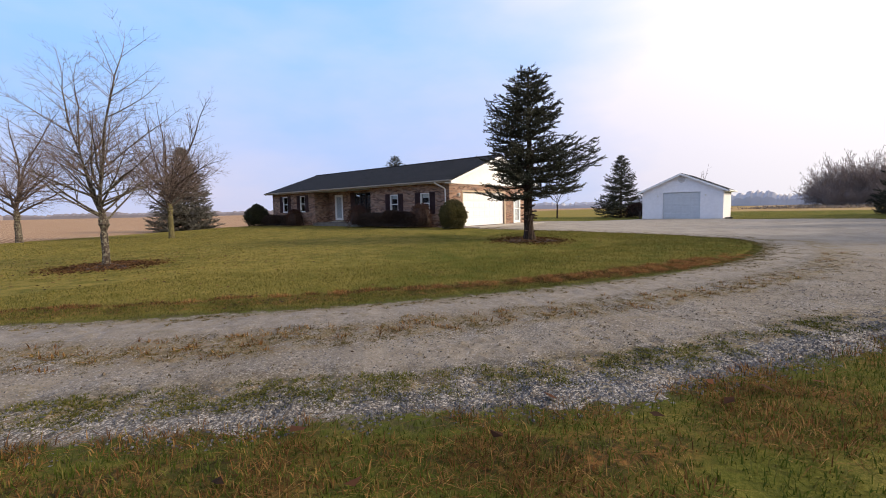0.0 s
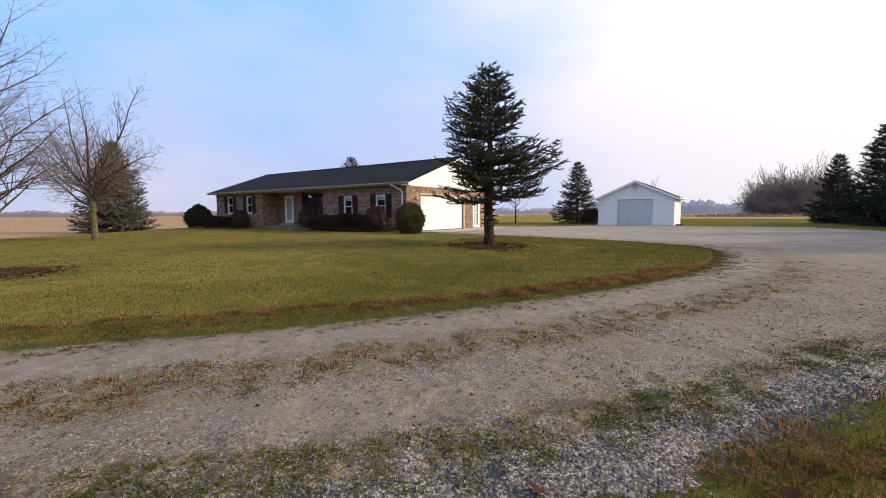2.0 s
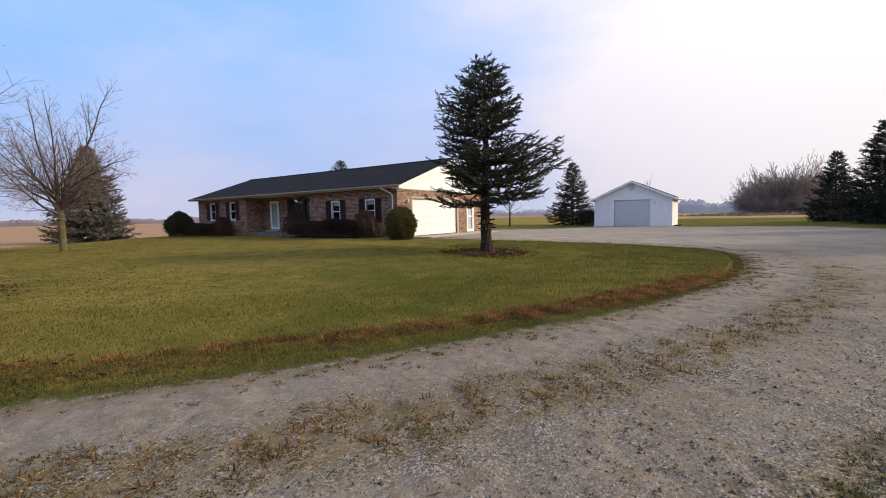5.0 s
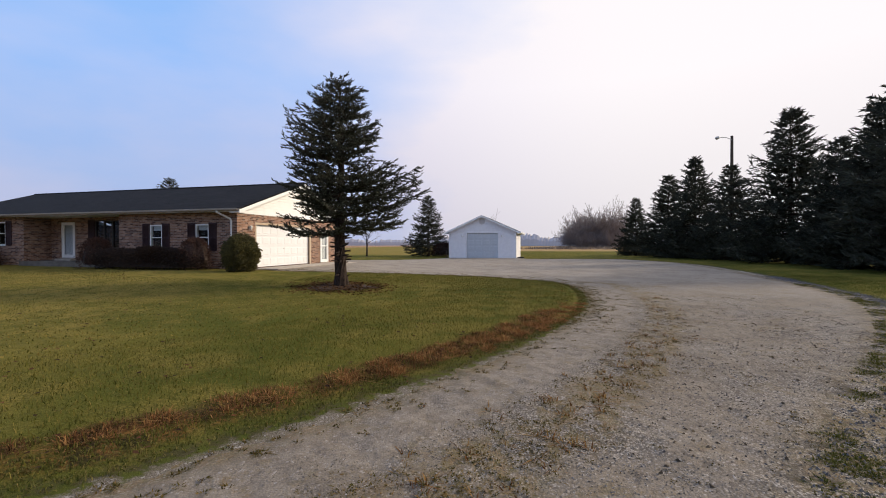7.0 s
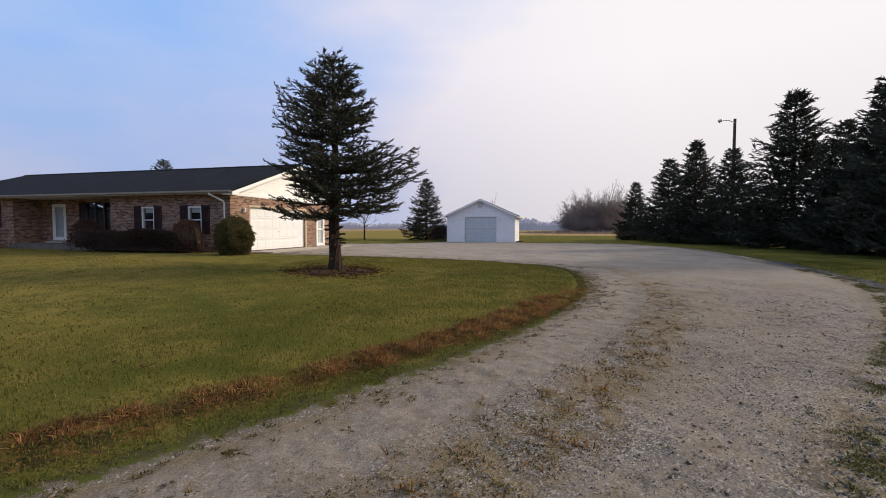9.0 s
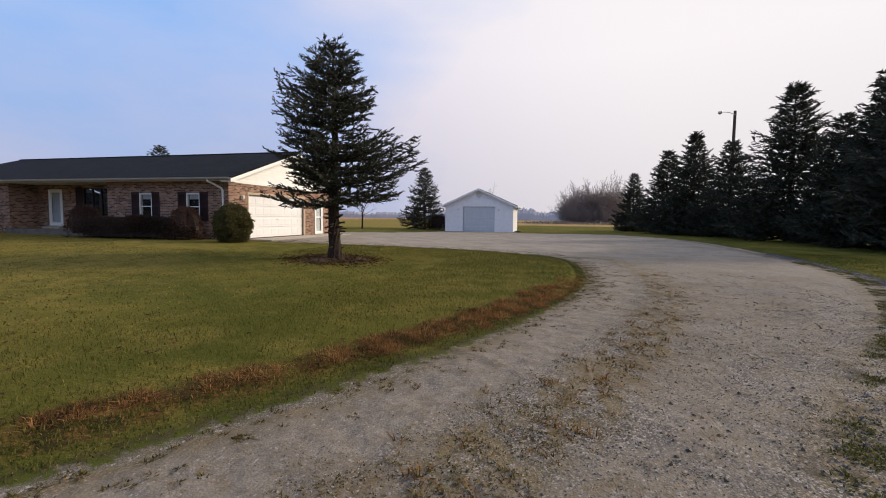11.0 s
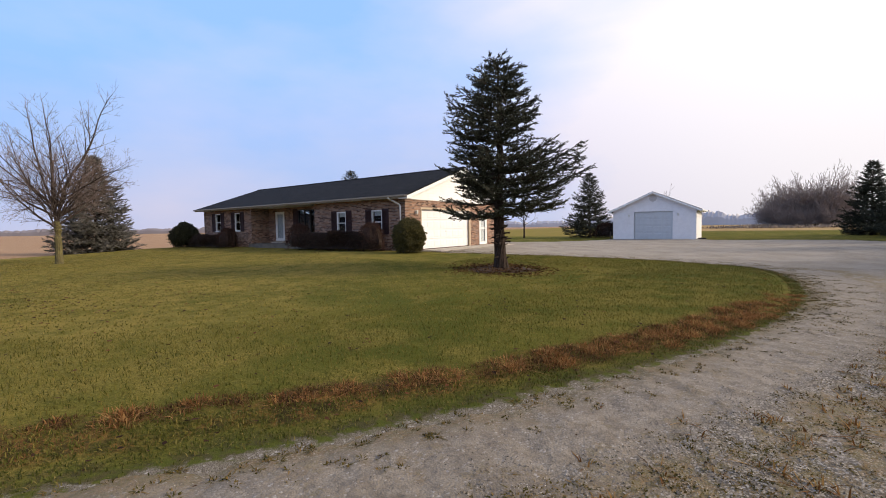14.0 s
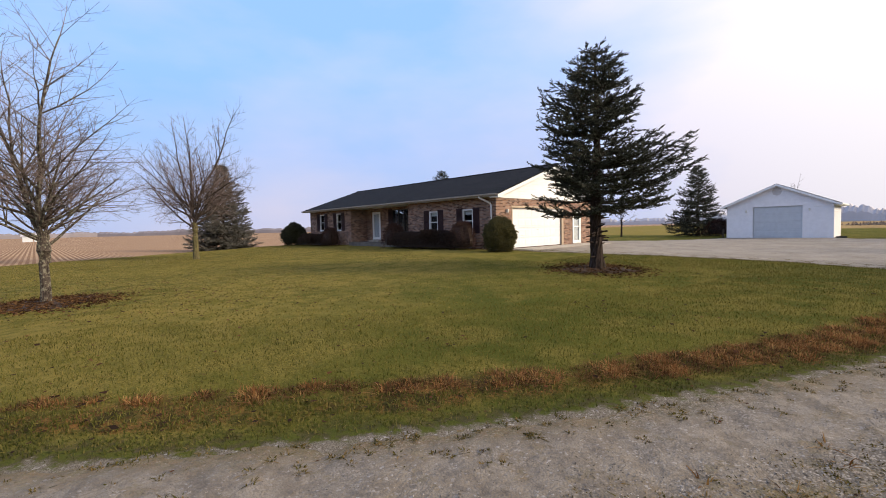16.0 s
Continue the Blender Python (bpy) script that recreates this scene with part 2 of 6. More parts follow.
def make_gravel():
    k = Mat("driveway_gravel", 0.9)
    p = k.coords("Object")
    e, o = k.attr("edge_d"), k.attr("outer_d")
    wob = k.math("MULTIPLY", k.math("SUBTRACT", k.noise(0.8, p, 6, 0.65), 0.5), 0.75)
    ew, ow = k.math("ADD", e, wob), k.math("ADD", o, k.math("MULTIPLY", wob, 0.7))
    grain, fine = k.cells(62, p), k.noise(95, p, 3, 0.8)
    gap = k.cells(62, p, "Distance")
    grit = k.cells(38, k.coords("Object", (1, 1, 1), 20))
    stone = k.mix(k.ramp(grain, 0.15, 0.85), (0.076, 0.065, 0.055), (0.345, 0.31, 0.27))
    stone = k.mix(k.ramp(gap, 0.4, 0.7, 0, 0.8), stone, (0.055, 0.046, 0.039))
    fines = k.mix(k.ramp(k.noise(1.1, p, 6, 0.62), 0.38, 0.66), (0.145, 0.117, 0.085), (0.212, 0.178, 0.139))
    fines = k.mix(k.ramp(fine, 0.42, 0.66, 0, 0.75), fines, (0.095, 0.076, 0.059))
    fines = k.mix(k.ramp(grain, 0.70, 0.92, 0, 0.7), fines, (0.34, 0.315, 0.295))
    fines = k.mix(k.ramp(grit, 0.15, 0.45, 0.75, 0), fines, (0.085, 0.072, 0.062))
    loose = k.math("MAXIMUM", k.ramp(k.noise(0.6, p, 6, 0.6), 0.44, 0.62, 0, 0.85), k.ramp(ow, 0.4, 1.7, 1.0, 0.0))
    lot = k.attr("lot")
    loose = k.math("MULTIPLY", loose, k.math("SUBTRACT", 1.0, k.math("MULTIPLY", lot, 0.8)))
    c = k.mix(loose, fines, stone)
    # lot stone is paler; this colour also offsets the windbreak's shadow
    c = k.mix(k.math("MULTIPLY", lot, k.ramp(k.noise(0.7, p, 6, 0.65), 0.35, 0.65, 0.35, 0.75)), c, (0.30, 0.262, 0.218))
    # pale packed wheel tracks
    track = k.math("MULTIPLY", k.ramp(ew, 0.05, 0.3), k.ramp(ew, 0.85, 1.3, 1, 0))
    t2 = k.math("MULTIPLY", k.ramp(ew, 2.1, 2.5), k.ramp(ew, 2.9, 3.3, 1, 0))
    packed = k.mix(k.ramp(k.noise(5, p, 7, 0.72), 0.42, 0.6), (0.218, 0.184, 0.144), (0.148, 0.119, 0.088))
    packed = k.mix(k.ramp(fine, 0.46, 0.64, 0, 0.65), packed, (0.115, 0.096, 0.078))
    packed = k.mix(k.ramp(grit, 0.1, 0.32, 0.5, 0), packed, (0.095, 0.081, 0.069))
    packed = k.mix(k.ramp(grain, 0.8, 0.95, 0, 0.5), packed, (0.36, 0.34, 0.32))
    c = k.mix(k.math("MULTIPLY", track, k.ramp(k.noise(1.7, p, 4), 0.3, 0.6, 0.5, 0.95)), c, packed)
    c = k.mix(k.math("MULTIPLY", t2, k.ramp(k.noise(0.9, p, 5), 0.42, 0.6, 0.0, 0.8)), c, packed)
    # dark hollows left by tyres
    hollow = k.noise(6.5, k.coords("Object", (1.0, 0.45, 1), 35), 6, 0.7, 1.0)
    c = k.mix(k.math("MULTIPLY", k.ramp(hollow, 0.55, 0.66, 0, 0.5), k.math("SUBTRACT", 1.0, lot)), c, (0.090, 0.070, 0.050))
    # moss and thin dead grass between the tracks and along the margins
    mid = k.math("MULTIPLY", k.ramp(ew, 1.15, 1.4), k.ramp(ew, 1.85, 2.25, 1, 0))
    moss_n = k.noise(4.2, k.coords("Object", (1.0, 0.6, 1), 35), 8, 0.78)
    moss = k.math("MULTIPLY", mid, k.ramp(moss_n, 0.44, 0.55))
    moss = k.math("MAXIMUM", moss, k.math("MULTIPLY", k.ramp(ow, 0.30, 0.45), k.math("MULTIPLY", k.ramp(ow, 0.65, 1.1, 1, 0), k.ramp(moss_n, 0.42, 0.53))))
    moss = k.math("MAXIMUM", moss, k.math("MULTIPLY", k.ramp(ew, -0.05, 0.5, 1, 0), k.ramp(moss_n, 0.3, 0.5)))
    moss = k.math("MAXIMUM", moss, k.math("MULTIPLY", k.ramp(k.noise(2.2, p, 8, 0.8), 0.54, 0.60), 0.6))
    mc = k.mix(k.ramp(k.noise(16, p, 5, 0.7), 0.4, 0.62), (0.096, 0.074, 0.019), (0.150, 0.092, 0.034))
    c = k.mix(k.math("MULTIPLY", moss, k.ramp(fine, 0.38, 0.6, 0.95, 0.35)), c, mc)
    wet = k.math("MULTIPLY", k.math("MULTIPLY", k.ramp(ow, 0.3, 0.5), k.ramp(ow, 0.7, 1.2, 1, 0)), k.ramp(k.noise(3.5, p, 7, 0.75), 0.50, 0.58, 0, 0.65))
    c = k.mix(wet, c, k.mix(k.ramp(fine, 0.4, 0.6), (0.05, 0.038, 0.026), (0.024, 0.019, 0.014)))
    k.colour(c)
    k.rough(k.ramp(track, 0, 1, 0.92, 0.72))
    h = k.math("ADD", k.math("MULTIPLY", gap, -0.2), k.math("ADD", k.math("MULTIPLY", k.noise(9, p, 6, 0.7), 0.8), k.math("MULTIPLY", hollow, -0.6)))
    k.bump(h, 0.62, 0.03)
    return k.m


def leafy(name, cols, rough=0.7, thin=0.0):
    """Leaves, blades or stones that vary one by one; thin ones let light through."""
    k = Mat(name, rough)
    v = k.island()
    c = k.mix(k.ramp(v, 0.0, 0.5, smooth=False), cols[0], cols[1])
    c = k.mix(k.ramp(v, 0.5, 1.0, smooth=False), c, cols[2])
    c = k.mix(k.ramp(k.noise(1.5, detail=3), 0.4, 0.7, 0, 0.5), c, tuple(x * 0.6 for x in cols[0]))
    k.colour(c)
    if thin:
        k.b.inputs["Specular IOR Level"].default_value = 0.08
        tl, mx = k.n.new("ShaderNodeBsdfTranslucent"), k.n.new("ShaderNodeMixShader")
        k.l.new(c, tl.inputs[0])
        mx.inputs[0].default_value = thin
        k.l.new(k.b.outputs[0], mx.inputs[1])
        k.l.new(tl.outputs[0], mx.inputs[2])
        k.l.new(mx.outputs[0], k.n["Material Output"].inputs[0])
    return k.m


def make_bark(name, a, b, lichen=None):
    k = Mat(name, 0.95)
    p = k.coords("Object", (6, 6, 1.4))
    v = k.noise(4, p, 6, 0.65)
    c = k.mix(k.ramp(v, 0.35, 0.65), a, b)
    if lichen:
        c = k.mix(k.ramp(k.noise(16, detail=6), 0.5, 0.6, 0, 0.8), c, lichen)
    k.colour(c).bump(v, 0.8, 0.03)
    return k.m


def make_glass():
    k = Mat("window_glass", 0.03)
    k.n.remove(k.b)
    out = k.n["Material Output"]
    tr, gl, mx = k.n.new("ShaderNodeBsdfTransparent"), k.n.new("ShaderNodeBsdfGlossy"), k.n.new("ShaderNodeMixShader")
    tr.inputs[0].default_value = (0.80, 0.83, 0.84, 1)
    gl.inputs["Roughness"].default_value = 0.03
    mx.inputs[0].default_value = 0.012
    k.l.new(tr.outputs[0], mx.inputs[1])
    k.l.new(gl.outputs[0], mx.inputs[2])
    k.l.new(mx.outputs[0], out.inputs[0])
    return k.m


def make_shingle():
    k = Mat("roof_shingles", 0.92)
    uv = k.coords("UV")
    t = k.n.new("ShaderNodeTexBrick")
    t.inputs["Scale"].default_value, t.inputs["Brick Width"].default_value, t.inputs["Row Height"].default_value = 1.0, 0.3, 0.14
    t.inputs["Mortar Size"].default_value = 0.006
    t.inputs["Color1"].default_value, t.inputs["Color2"].default_value, t.inputs["Mortar"].default_value = (0.007, 0.0075, 0.010, 1), (0.015, 0.0155, 0.019, 1), (0.004, 0.004, 0.005, 1)
    k.l.new(uv, t.inputs["Vector"])
    k.colour(k.mix(k.ramp(k.noise(0.6, uv, 5), 0.4, 0.7, 0, 0.4), t.outputs["Color"], (0.018, 0.018, 0.021)))
    k.bump(k.math("ADD", k.math("SUBTRACT", 1.0, t.outputs["Fac"]), k.math("MULTIPLY", k.noise(90, uv, 3), 0.5)), 0.5, 0.01)
    k.b.inputs["Specular IOR Level"].default_value = 0.1
    return k.m


def plain(name, colour, rough=0.7, metal=0.0, var=0.25, scale=8.0, bump=0.1):
    k = Mat(name, rough, metal)
    k.colour(k.mix(k.ramp(k.noise(scale, detail=5), 0.35, 0.7), colour, tuple(c * (1 - var) for c in colour)))
    k.bump(k.noise(scale * 8, detail=3), bump, 0.01)
    return k.m


M_BRICK = make_brick("brown_brick", (0.345, 0.215, 0.150), (0.23, 0.122, 0.080), (0.088, 0.048, 0.036))
M_GROUND, M_GRAVEL, M_SHINGLE, M_GLASS = make_grass(), make_gravel(), make_shingle(), make_glass()
M_WHITE = painted("white_paint", (0.80, 0.80, 0.79), 0.45, 0.06)
M_DOOR = painted("garage_door_paint", (0.72, 0.725, 0.735), 0.5, 0.05)
M_VINYL = painted("white_vinyl_siding", (0.79, 0.775, 0.79), 0.45, 0.07)
M_BRONZE = painted("dark_bronze_paint", (0.07, 0.058, 0.052), 0.5, 0.2)
M_VENT = painted("beige_vent_paint", (0.60, 0.57, 0.56), 0.5, 0.1)
M_GREYDOOR = painted("pale_grey_door_paint", (0.52, 0.55, 0.58), 0.5, 0.08)
M_TAN = painted("tan_trim_paint", (0.46, 0.36, 0.26), 0.6, 0.15)
M_GUTTER = painted("grey_gutter_enamel", (0.34, 0.30, 0.26), 0.5, 0.15)
M_SHUTTER = painted("burgundy_shutter_paint", (0.042, 0.020, 0.022), 0.55, 0.2)
# near-black colour stands in for the unlit rooms behind the glass
M_DARK = plain("near_black_surface", (0.045, 0.042, 0.04), 0.9)
M_SHADE = plain("frosted_lamp_glass", (0.7, 0.68, 0.62), 0.4, var=0.08)
M_METAL = plain("galvanised_metal", (0.45, 0.46, 0.47), 0.4, 0.8, 0.15)
M_CONCRETE = plain("weathered_concrete", (0.40, 0.36, 0.31), 0.9, 0, 0.3, 3.0, 0.3)
# darker concrete than M_CONCRETE, for the porch slab
M_SLAB = plain("dark_grey_concrete", (0.15, 0.135, 0.12), 0.9, 0, 0.35, 3.0, 0.3)
M_POLE = make_bark("weathered_pole_wood", (0.05, 0.037, 0.028), (0.10, 0.076, 0.058))
M_BARK = make_bark("grey_brown_bark", (0.026, 0.019, 0.015), (0.095, 0.074, 0.058), (0.21, 0.195, 0.145))
M_LIMB = make_bark("dark_brown_branch_bark", (0.030, 0.021, 0.018), (0.085, 0.062, 0.052))
M_BARKS = make_bark("spruce_bark", (0.016, 0.010, 0.007), (0.044, 0.029, 0.021))
M_BARKY = make_bark("olive_green_bark", (0.06, 0.05, 0.026), (0.14, 0.12, 0.05))
M_TWIG = make_bark("fine_twigs", (0.11, 0.080, 0.070), (0.19, 0.145, 0.128))
M_NEEDLE = leafy("spruce_needles", ((0.020, 0.023, 0.014), (0.036, 0.040, 0.025), (0.066, 0.068, 0.045)))
M_BLUE = leafy("blue_spruce_needles", ((0.060, 0.060, 0.052), (0.105, 0.098, 0.085), (0.165, 0.150, 0.130)))
M_YEW = leafy("bush_foliage", ((0.028, 0.027, 0.009), (0.066, 0.058, 0.016), (0.13, 0.108, 0.03)))
M_DARKYEW = leafy("dark_bush_foliage", ((0.014, 0.016, 0.009), (0.028, 0.030, 0.014), (0.045, 0.045, 0.02)))
M_BARB = leafy("dark_hedge_twigs", ((0.012, 0.007, 0.005), (0.024, 0.013, 0.009), (0.046, 0.026, 0.017)))
M_RED = leafy("reddish_shrub_leaves", ((0.028, 0.013, 0.010), (0.055, 0.024, 0.017), (0.085, 0.042, 0.026)))
M_MULCH = plain("dark_bark_mulch", (0.062, 0.038, 0.024), 0.95, 0, 0.6, 14.0, 0.8)
M_STONES = leafy("loose_gravel_stones", ((0.042, 0.040, 0.043), (0.088, 0.085, 0.089), (0.165, 0.160, 0.166)), 0.75)
M_CLOD = leafy("earth_clod", ((0.050, 0.038, 0.025), (0.085, 0.064, 0.042), (0.13, 0.10, 0.068)), 0.95)
M_CHIPS = leafy("packed_gravel_chips", ((0.076, 0.064, 0.051), (0.175, 0.148, 0.119), (0.35, 0.312, 0.268)), 0.8)
M_MOSS = leafy("mossy_weeds", ((0.044, 0.042, 0.010), (0.100, 0.078, 0.021), (0.20, 0.125, 0.050)), 0.85, 0.2)
M_BLADE = leafy("grass_blades", ((0.062, 0.064, 0.013), (0.142, 0.124, 0.025), (0.27, 0.200, 0.056)), 0.7, 0.28)
M_LUSH = leafy("greener_grass_blades", ((0.050, 0.055, 0.010), (0.112, 0.104, 0.020), (0.22, 0.168, 0.046)), 0.7, 0.28)
M_VERGE = leafy("verge_grass_blades", ((0.030, 0.048, 0.006), (0.066, 0.086, 0.011), (0.160, 0.136, 0.038)), 0.7, 0.3)
M_STRAW = leafy("dead_grass_thatch", ((0.060, 0.028, 0.011), (0.19, 0.088, 0.030), (0.33, 0.20, 0.07)), 0.85, 0.35)
M_EDGE = leafy("edge_weed_leaves", ((0.046, 0.054, 0.011), (0.092, 0.094, 0.021), (0.165, 0.130, 0.044)), 0.8, 0.25)
M_LEAFY_BROWN = leafy("dark_brown_thatch", ((0.030, 0.016, 0.008), (0.090, 0.044, 0.020), (0.20, 0.110, 0.046)), 0.85, 0.3)
M_RUST = leafy("rust_orange_thatch", ((0.12, 0.052, 0.020), (0.27, 0.125, 0.046), (0.40, 0.235, 0.095)), 0.85, 0.35)
M_LEAF = leafy("fallen_leaves", ((0.022, 0.013, 0.008), (0.055, 0.026, 0.014), (0.14, 0.055, 0.026)), 0.85, 0.3)
# far woods: pale base colour stands in for haze
M_FARTREE = plain("haze_painted_far_trees", (0.47, 0.455, 0.48), 1.0, 0, 0.12, 0.05)
# same far woods painted darker, for the belts that face the sun
M_FARTREE_DIMMED = plain("dimmed_far_trees", (0.21, 0.19, 0.205), 1.0, 0, 0.15, 0.05)
# thicket bark lightened to stand in for mist
M_FARBUSH = make_bark("haze_painted_thicket", (0.19, 0.152, 0.138), (0.27, 0.222, 0.202))
# scrub tones paled for haze in the same way
M_FARSCRUB = leafy("haze_painted_scrub", ((0.24, 0.17, 0.12), (0.31, 0.22, 0.15), (0.36, 0.27, 0.18)), 0.95)

# ---- mesh helpers ----


def uv_box(me):
    """UVs in metres, laid on each face along its main axis."""
    uv = me.uv_layers.new(name="UVMap")
    for f in me.polygons:
        n = f.normal
        ax = max(range(3), key=lambda i: abs(n[i]))
        for li in f.loop_indices:
            v = me.vertices[me.loops[li].vertex_index].co
            uv.data[li].uv = (v.y, v.z) if ax == 0 else ((v.x, v.z) if ax == 1 else (v.x, v.y))


def part(name, bm, material, parent=None, label=""):
    me = bpy.data.meshes.new(name)
    bm.normal_update()
    bm.to_mesh(me)
    bm.free()
    me.materials.append(material)
    uv_box(me)
    ob = new(name, me)
    if parent:
        ob.parent = parent
    return tagged(ob, label) if label else ob


def raw(name, verts, faces, material, parent=None, smooth=False):
    """A mesh from arrays of places and of faces with the same number of corners."""
    me = bpy.data.meshes.new(name)
    me.from_pydata(np.asarray(verts, float).reshape(-1, 3), [], np.asarray(faces))
    me.materials.append(material)
    if smooth:
        me.shade_smooth()
    ob = new(name, me)
    if parent:
        ob.parent = parent
    return ob


def thing(name, label, category, m=Matrix(), group="", kind=""):
    ob = new(name)
    ob.matrix_world = m
    return tagged(ob, label, category, group, kind)


def boxes(*items, bevel=0.0):
    """A bmesh of boxes (x0, x1, y0, y1, z0, z1)."""
    bm = bmesh.new()
    for x0, x1, y0, y1, z0, z1 in items:
        m = Matrix.Translation(((x0 + x1) / 2, (y0 + y1) / 2, (z0 + z1) / 2)) @ Matrix.Diagonal((x1 - x0, y1 - y0, z1 - z0, 1))
        bmesh.ops.create_cube(bm, size=1, matrix=m)
    if bevel:
        bmesh.ops.bevel(bm, geom=bm.edges[:], offset=bevel, segments=2, affect="EDGES")
    return bm


def tube(points, radius, sides=8):
    """A bmesh of a round tube along points; radius is one number or one a point."""
    bm, rings = bmesh.new(), []
    pts = [Vector(p) for p in points]
    for i, p in enumerate(pts):
        t = (pts[min(i + 1, len(pts) - 1)] - pts[max(i - 1, 0)]).normalized()
        q = t.to_track_quat("Z", "Y")
        r = radius[i] if isinstance(radius, (list, tuple)) else radius
        rings.append([bm.verts.new(p + q @ Vector((r * math.cos(2 * math.pi * s / sides), r * math.sin(2 * math.pi * s / sides), 0))) for s in range(sides)])
    for a, b in zip(rings, rings[1:]):
        for s in range(sides):
            bm.faces.new((a[s], a[(s + 1) % sides], b[(s + 1) % sides], b[s]))
    bm.faces.new(rings[0][::-1])
    bm.faces.new(rings[-1])
    return bm


def prism(outline, y0, y1):
    """A bmesh of an outline of (x, z), drawn out along y."""
    bm = bmesh.new()
    a, b = [bm.verts.new((x, y0, z)) for x, z in outline], [bm.verts.new((x, y1, z)) for x, z in outline]
    bm.faces.new(a)
    bm.faces.new(b[::-1])
    for i in range(len(a)):
        j = (i + 1) % len(a)
        bm.faces.new((a[j], a[i], b[i], b[j]))
    bmesh.ops.recalc_face_normals(bm, faces=bm.faces[:])
    return bm


def wall_cells(u0, u1, z0, z1, holes):
    """The rectangles (u0, u1, z0, z1) that are left of a wall with holes."""
    us = sorted({u0, u1, *[h[0] for h in holes], *[h[1] for h in holes]})
    out = []
    for a, b in zip(us, us[1:]):
        zs, z = sorted((h[2], h[3]) for h in holes if h[0] <= a and h[1] >= b), z0
        for h0, h1 in zs:
            if h0 > z:
                out.append((a, b, z, h0))
            z = h1
        if z < z1:
            out.append((a, b, z, z1))
    return out


# ---- the lie of the land ----


def step(a, b, v):
    t = np.clip((np.asarray(v, float) - a) / (b - a), 0, 1)
    return t * t * (3 - 2 * t)


LAWN_EDGE = [(-6, -38), (0, -29.5), (4, -24.2), (7.9, -19.6), (9.4, -18.0), (10.8, -16.1), (12.4, -13.6), (13.8, -10.8), (14.8, -7.8),
             (15.3, -5.0), (15.25, -1.5), (14.6, 1.0), (13, 2.4), (10, 3.4), (7.5, 2.9), (5, 1.7), (2.8, 0.6), (1.2, 0.45), (-0.05, 0.4)]
FAR_EDGE = [(-0.05, 9.9), (-1.5, 12), (-2.3, 16), (-1.5, 18.7), (0.5, 20.8), (2.5, 23.5), (3.3, 27.3), (10.5, 27.3), (12, 25.6), (16, 26.4), (20.4, 26.2), (23, 20.5)]
OUTER_EDGE = [(23, 20.5), (24, 15), (23.9, 4.2), (23.2, -2.4), (21.5, -6.5), (19.2, -10.3), (17.0, -13.4), (15.6, -16.35), (14.35, -17.8),
              (13.05, -19.1), (12.3, -20.1), (9, -24.6), (5, -30.5), (0, -38)]


def rounded(points, times=2):
    p = [np.array(q, float) for q in points]
    for _ in range(times):
        p = [p[0]] + [q for a, b in zip(p, p[1:]) for q in (a * 0.75 + b * 0.25, a * 0.25 + b * 0.75)] + [p[-1]]
    return np.array(p)


LAWN_LINE, OUTER_LINE = rounded(LAWN_EDGE), rounded(OUTER_EDGE)
DRIVE = np.concatenate([LAWN_LINE, np.array(FAR_EDGE, float), OUTER_LINE])


def line_distance(x, y, pts):
    best = np.full(x.shape, 1e9)
    for (ax, ay), (bx, by) in zip(pts[:-1], pts[1:]):
        dx, dy = bx - ax, by - ay
        t = np.clip(((x - ax) * dx + (y - ay) * dy) / (dx * dx + dy * dy + 1e-12), 0, 1)
        best = np.minimum(best, np.hypot(x - ax - t * dx, y - ay - t * dy))
    return best


def drive_distance(x, y):
    """Metres from the edge of the gravel, less than nought on it."""
    ring = np.concatenate([DRIVE, DRIVE[:1]])
    inside = np.zeros(x.shape, bool)
    for (ax, ay), (bx, by) in zip(ring[:-1], ring[1:]):
        hit = (ay > y) != (by > y)
        inside ^= hit & (x < (bx - ax) * (y - ay) / (by - ay if by != ay else 1e-9) + ax)
    return np.where(inside, -1, 1) * line_distance(x, y, ring)


def ripple(x, y, s, seed=0.0):
    """Smooth unevenness between -1 and 1 with bumps of about s metres."""
    k = 2 * math.pi / s
    return (np.sin(k * x * 0.83 + 1.7 * np.sin(k * y * 0.41 + seed) + seed) + np.sin(k * y * 0.91 + 1.9 * np.sin(k * x * 0.37 + 2 * seed) + 3 * seed)
            + np.sin(k * (x * 0.6 + y * 0.7) * 1.3 + seed * 5)) / 3


def terrain(x, y):
    z = -0.42 + 0.14 * step(-6, 18, y)
    d = np.hypot(np.maximum(np.maximum(-20.3 - x, x), 0), np.maximum(np.maximum(-y, y - 9.7), 0))
    return z + (-0.035 - z) * (1 - step(0.3, 11, d))


def ground_z(x, y, d=None):
    x, y = np.asarray(x, float), np.asarray(y, float)
    d = drive_distance(x, y) if d is None else d
    near = 1 - step(60, 140, np.hypot(x, y))
    return terrain(x, y) + near * (0.05 * step(0.15, 0.9, d) - 0.06 * step(0.0, -0.4, d) + 0.012 * ripple(x, y, 3.1) + 0.018 * ripple(x, y, 9.0, 2.0))


def churn(x, y):
    """Small ridges and clods pushed up by turning tyres, in patches over the drive."""
    near = step(-24, -21, y) * (1 - step(-6, 0, y))
    where = step(0.40, 0.7, 0.5 + 0.5 * ripple(x, y, 1.9, 7.0))
    lumps = ripple(x + 0.2 * ripple(x, y, 0.5, 9.0), y, 0.23, 5.0)
    return near * (0.020 * where * np.clip(lumps, -0.2, 1) + 0.004 * ripple(x, y, 0.13, 1.0))


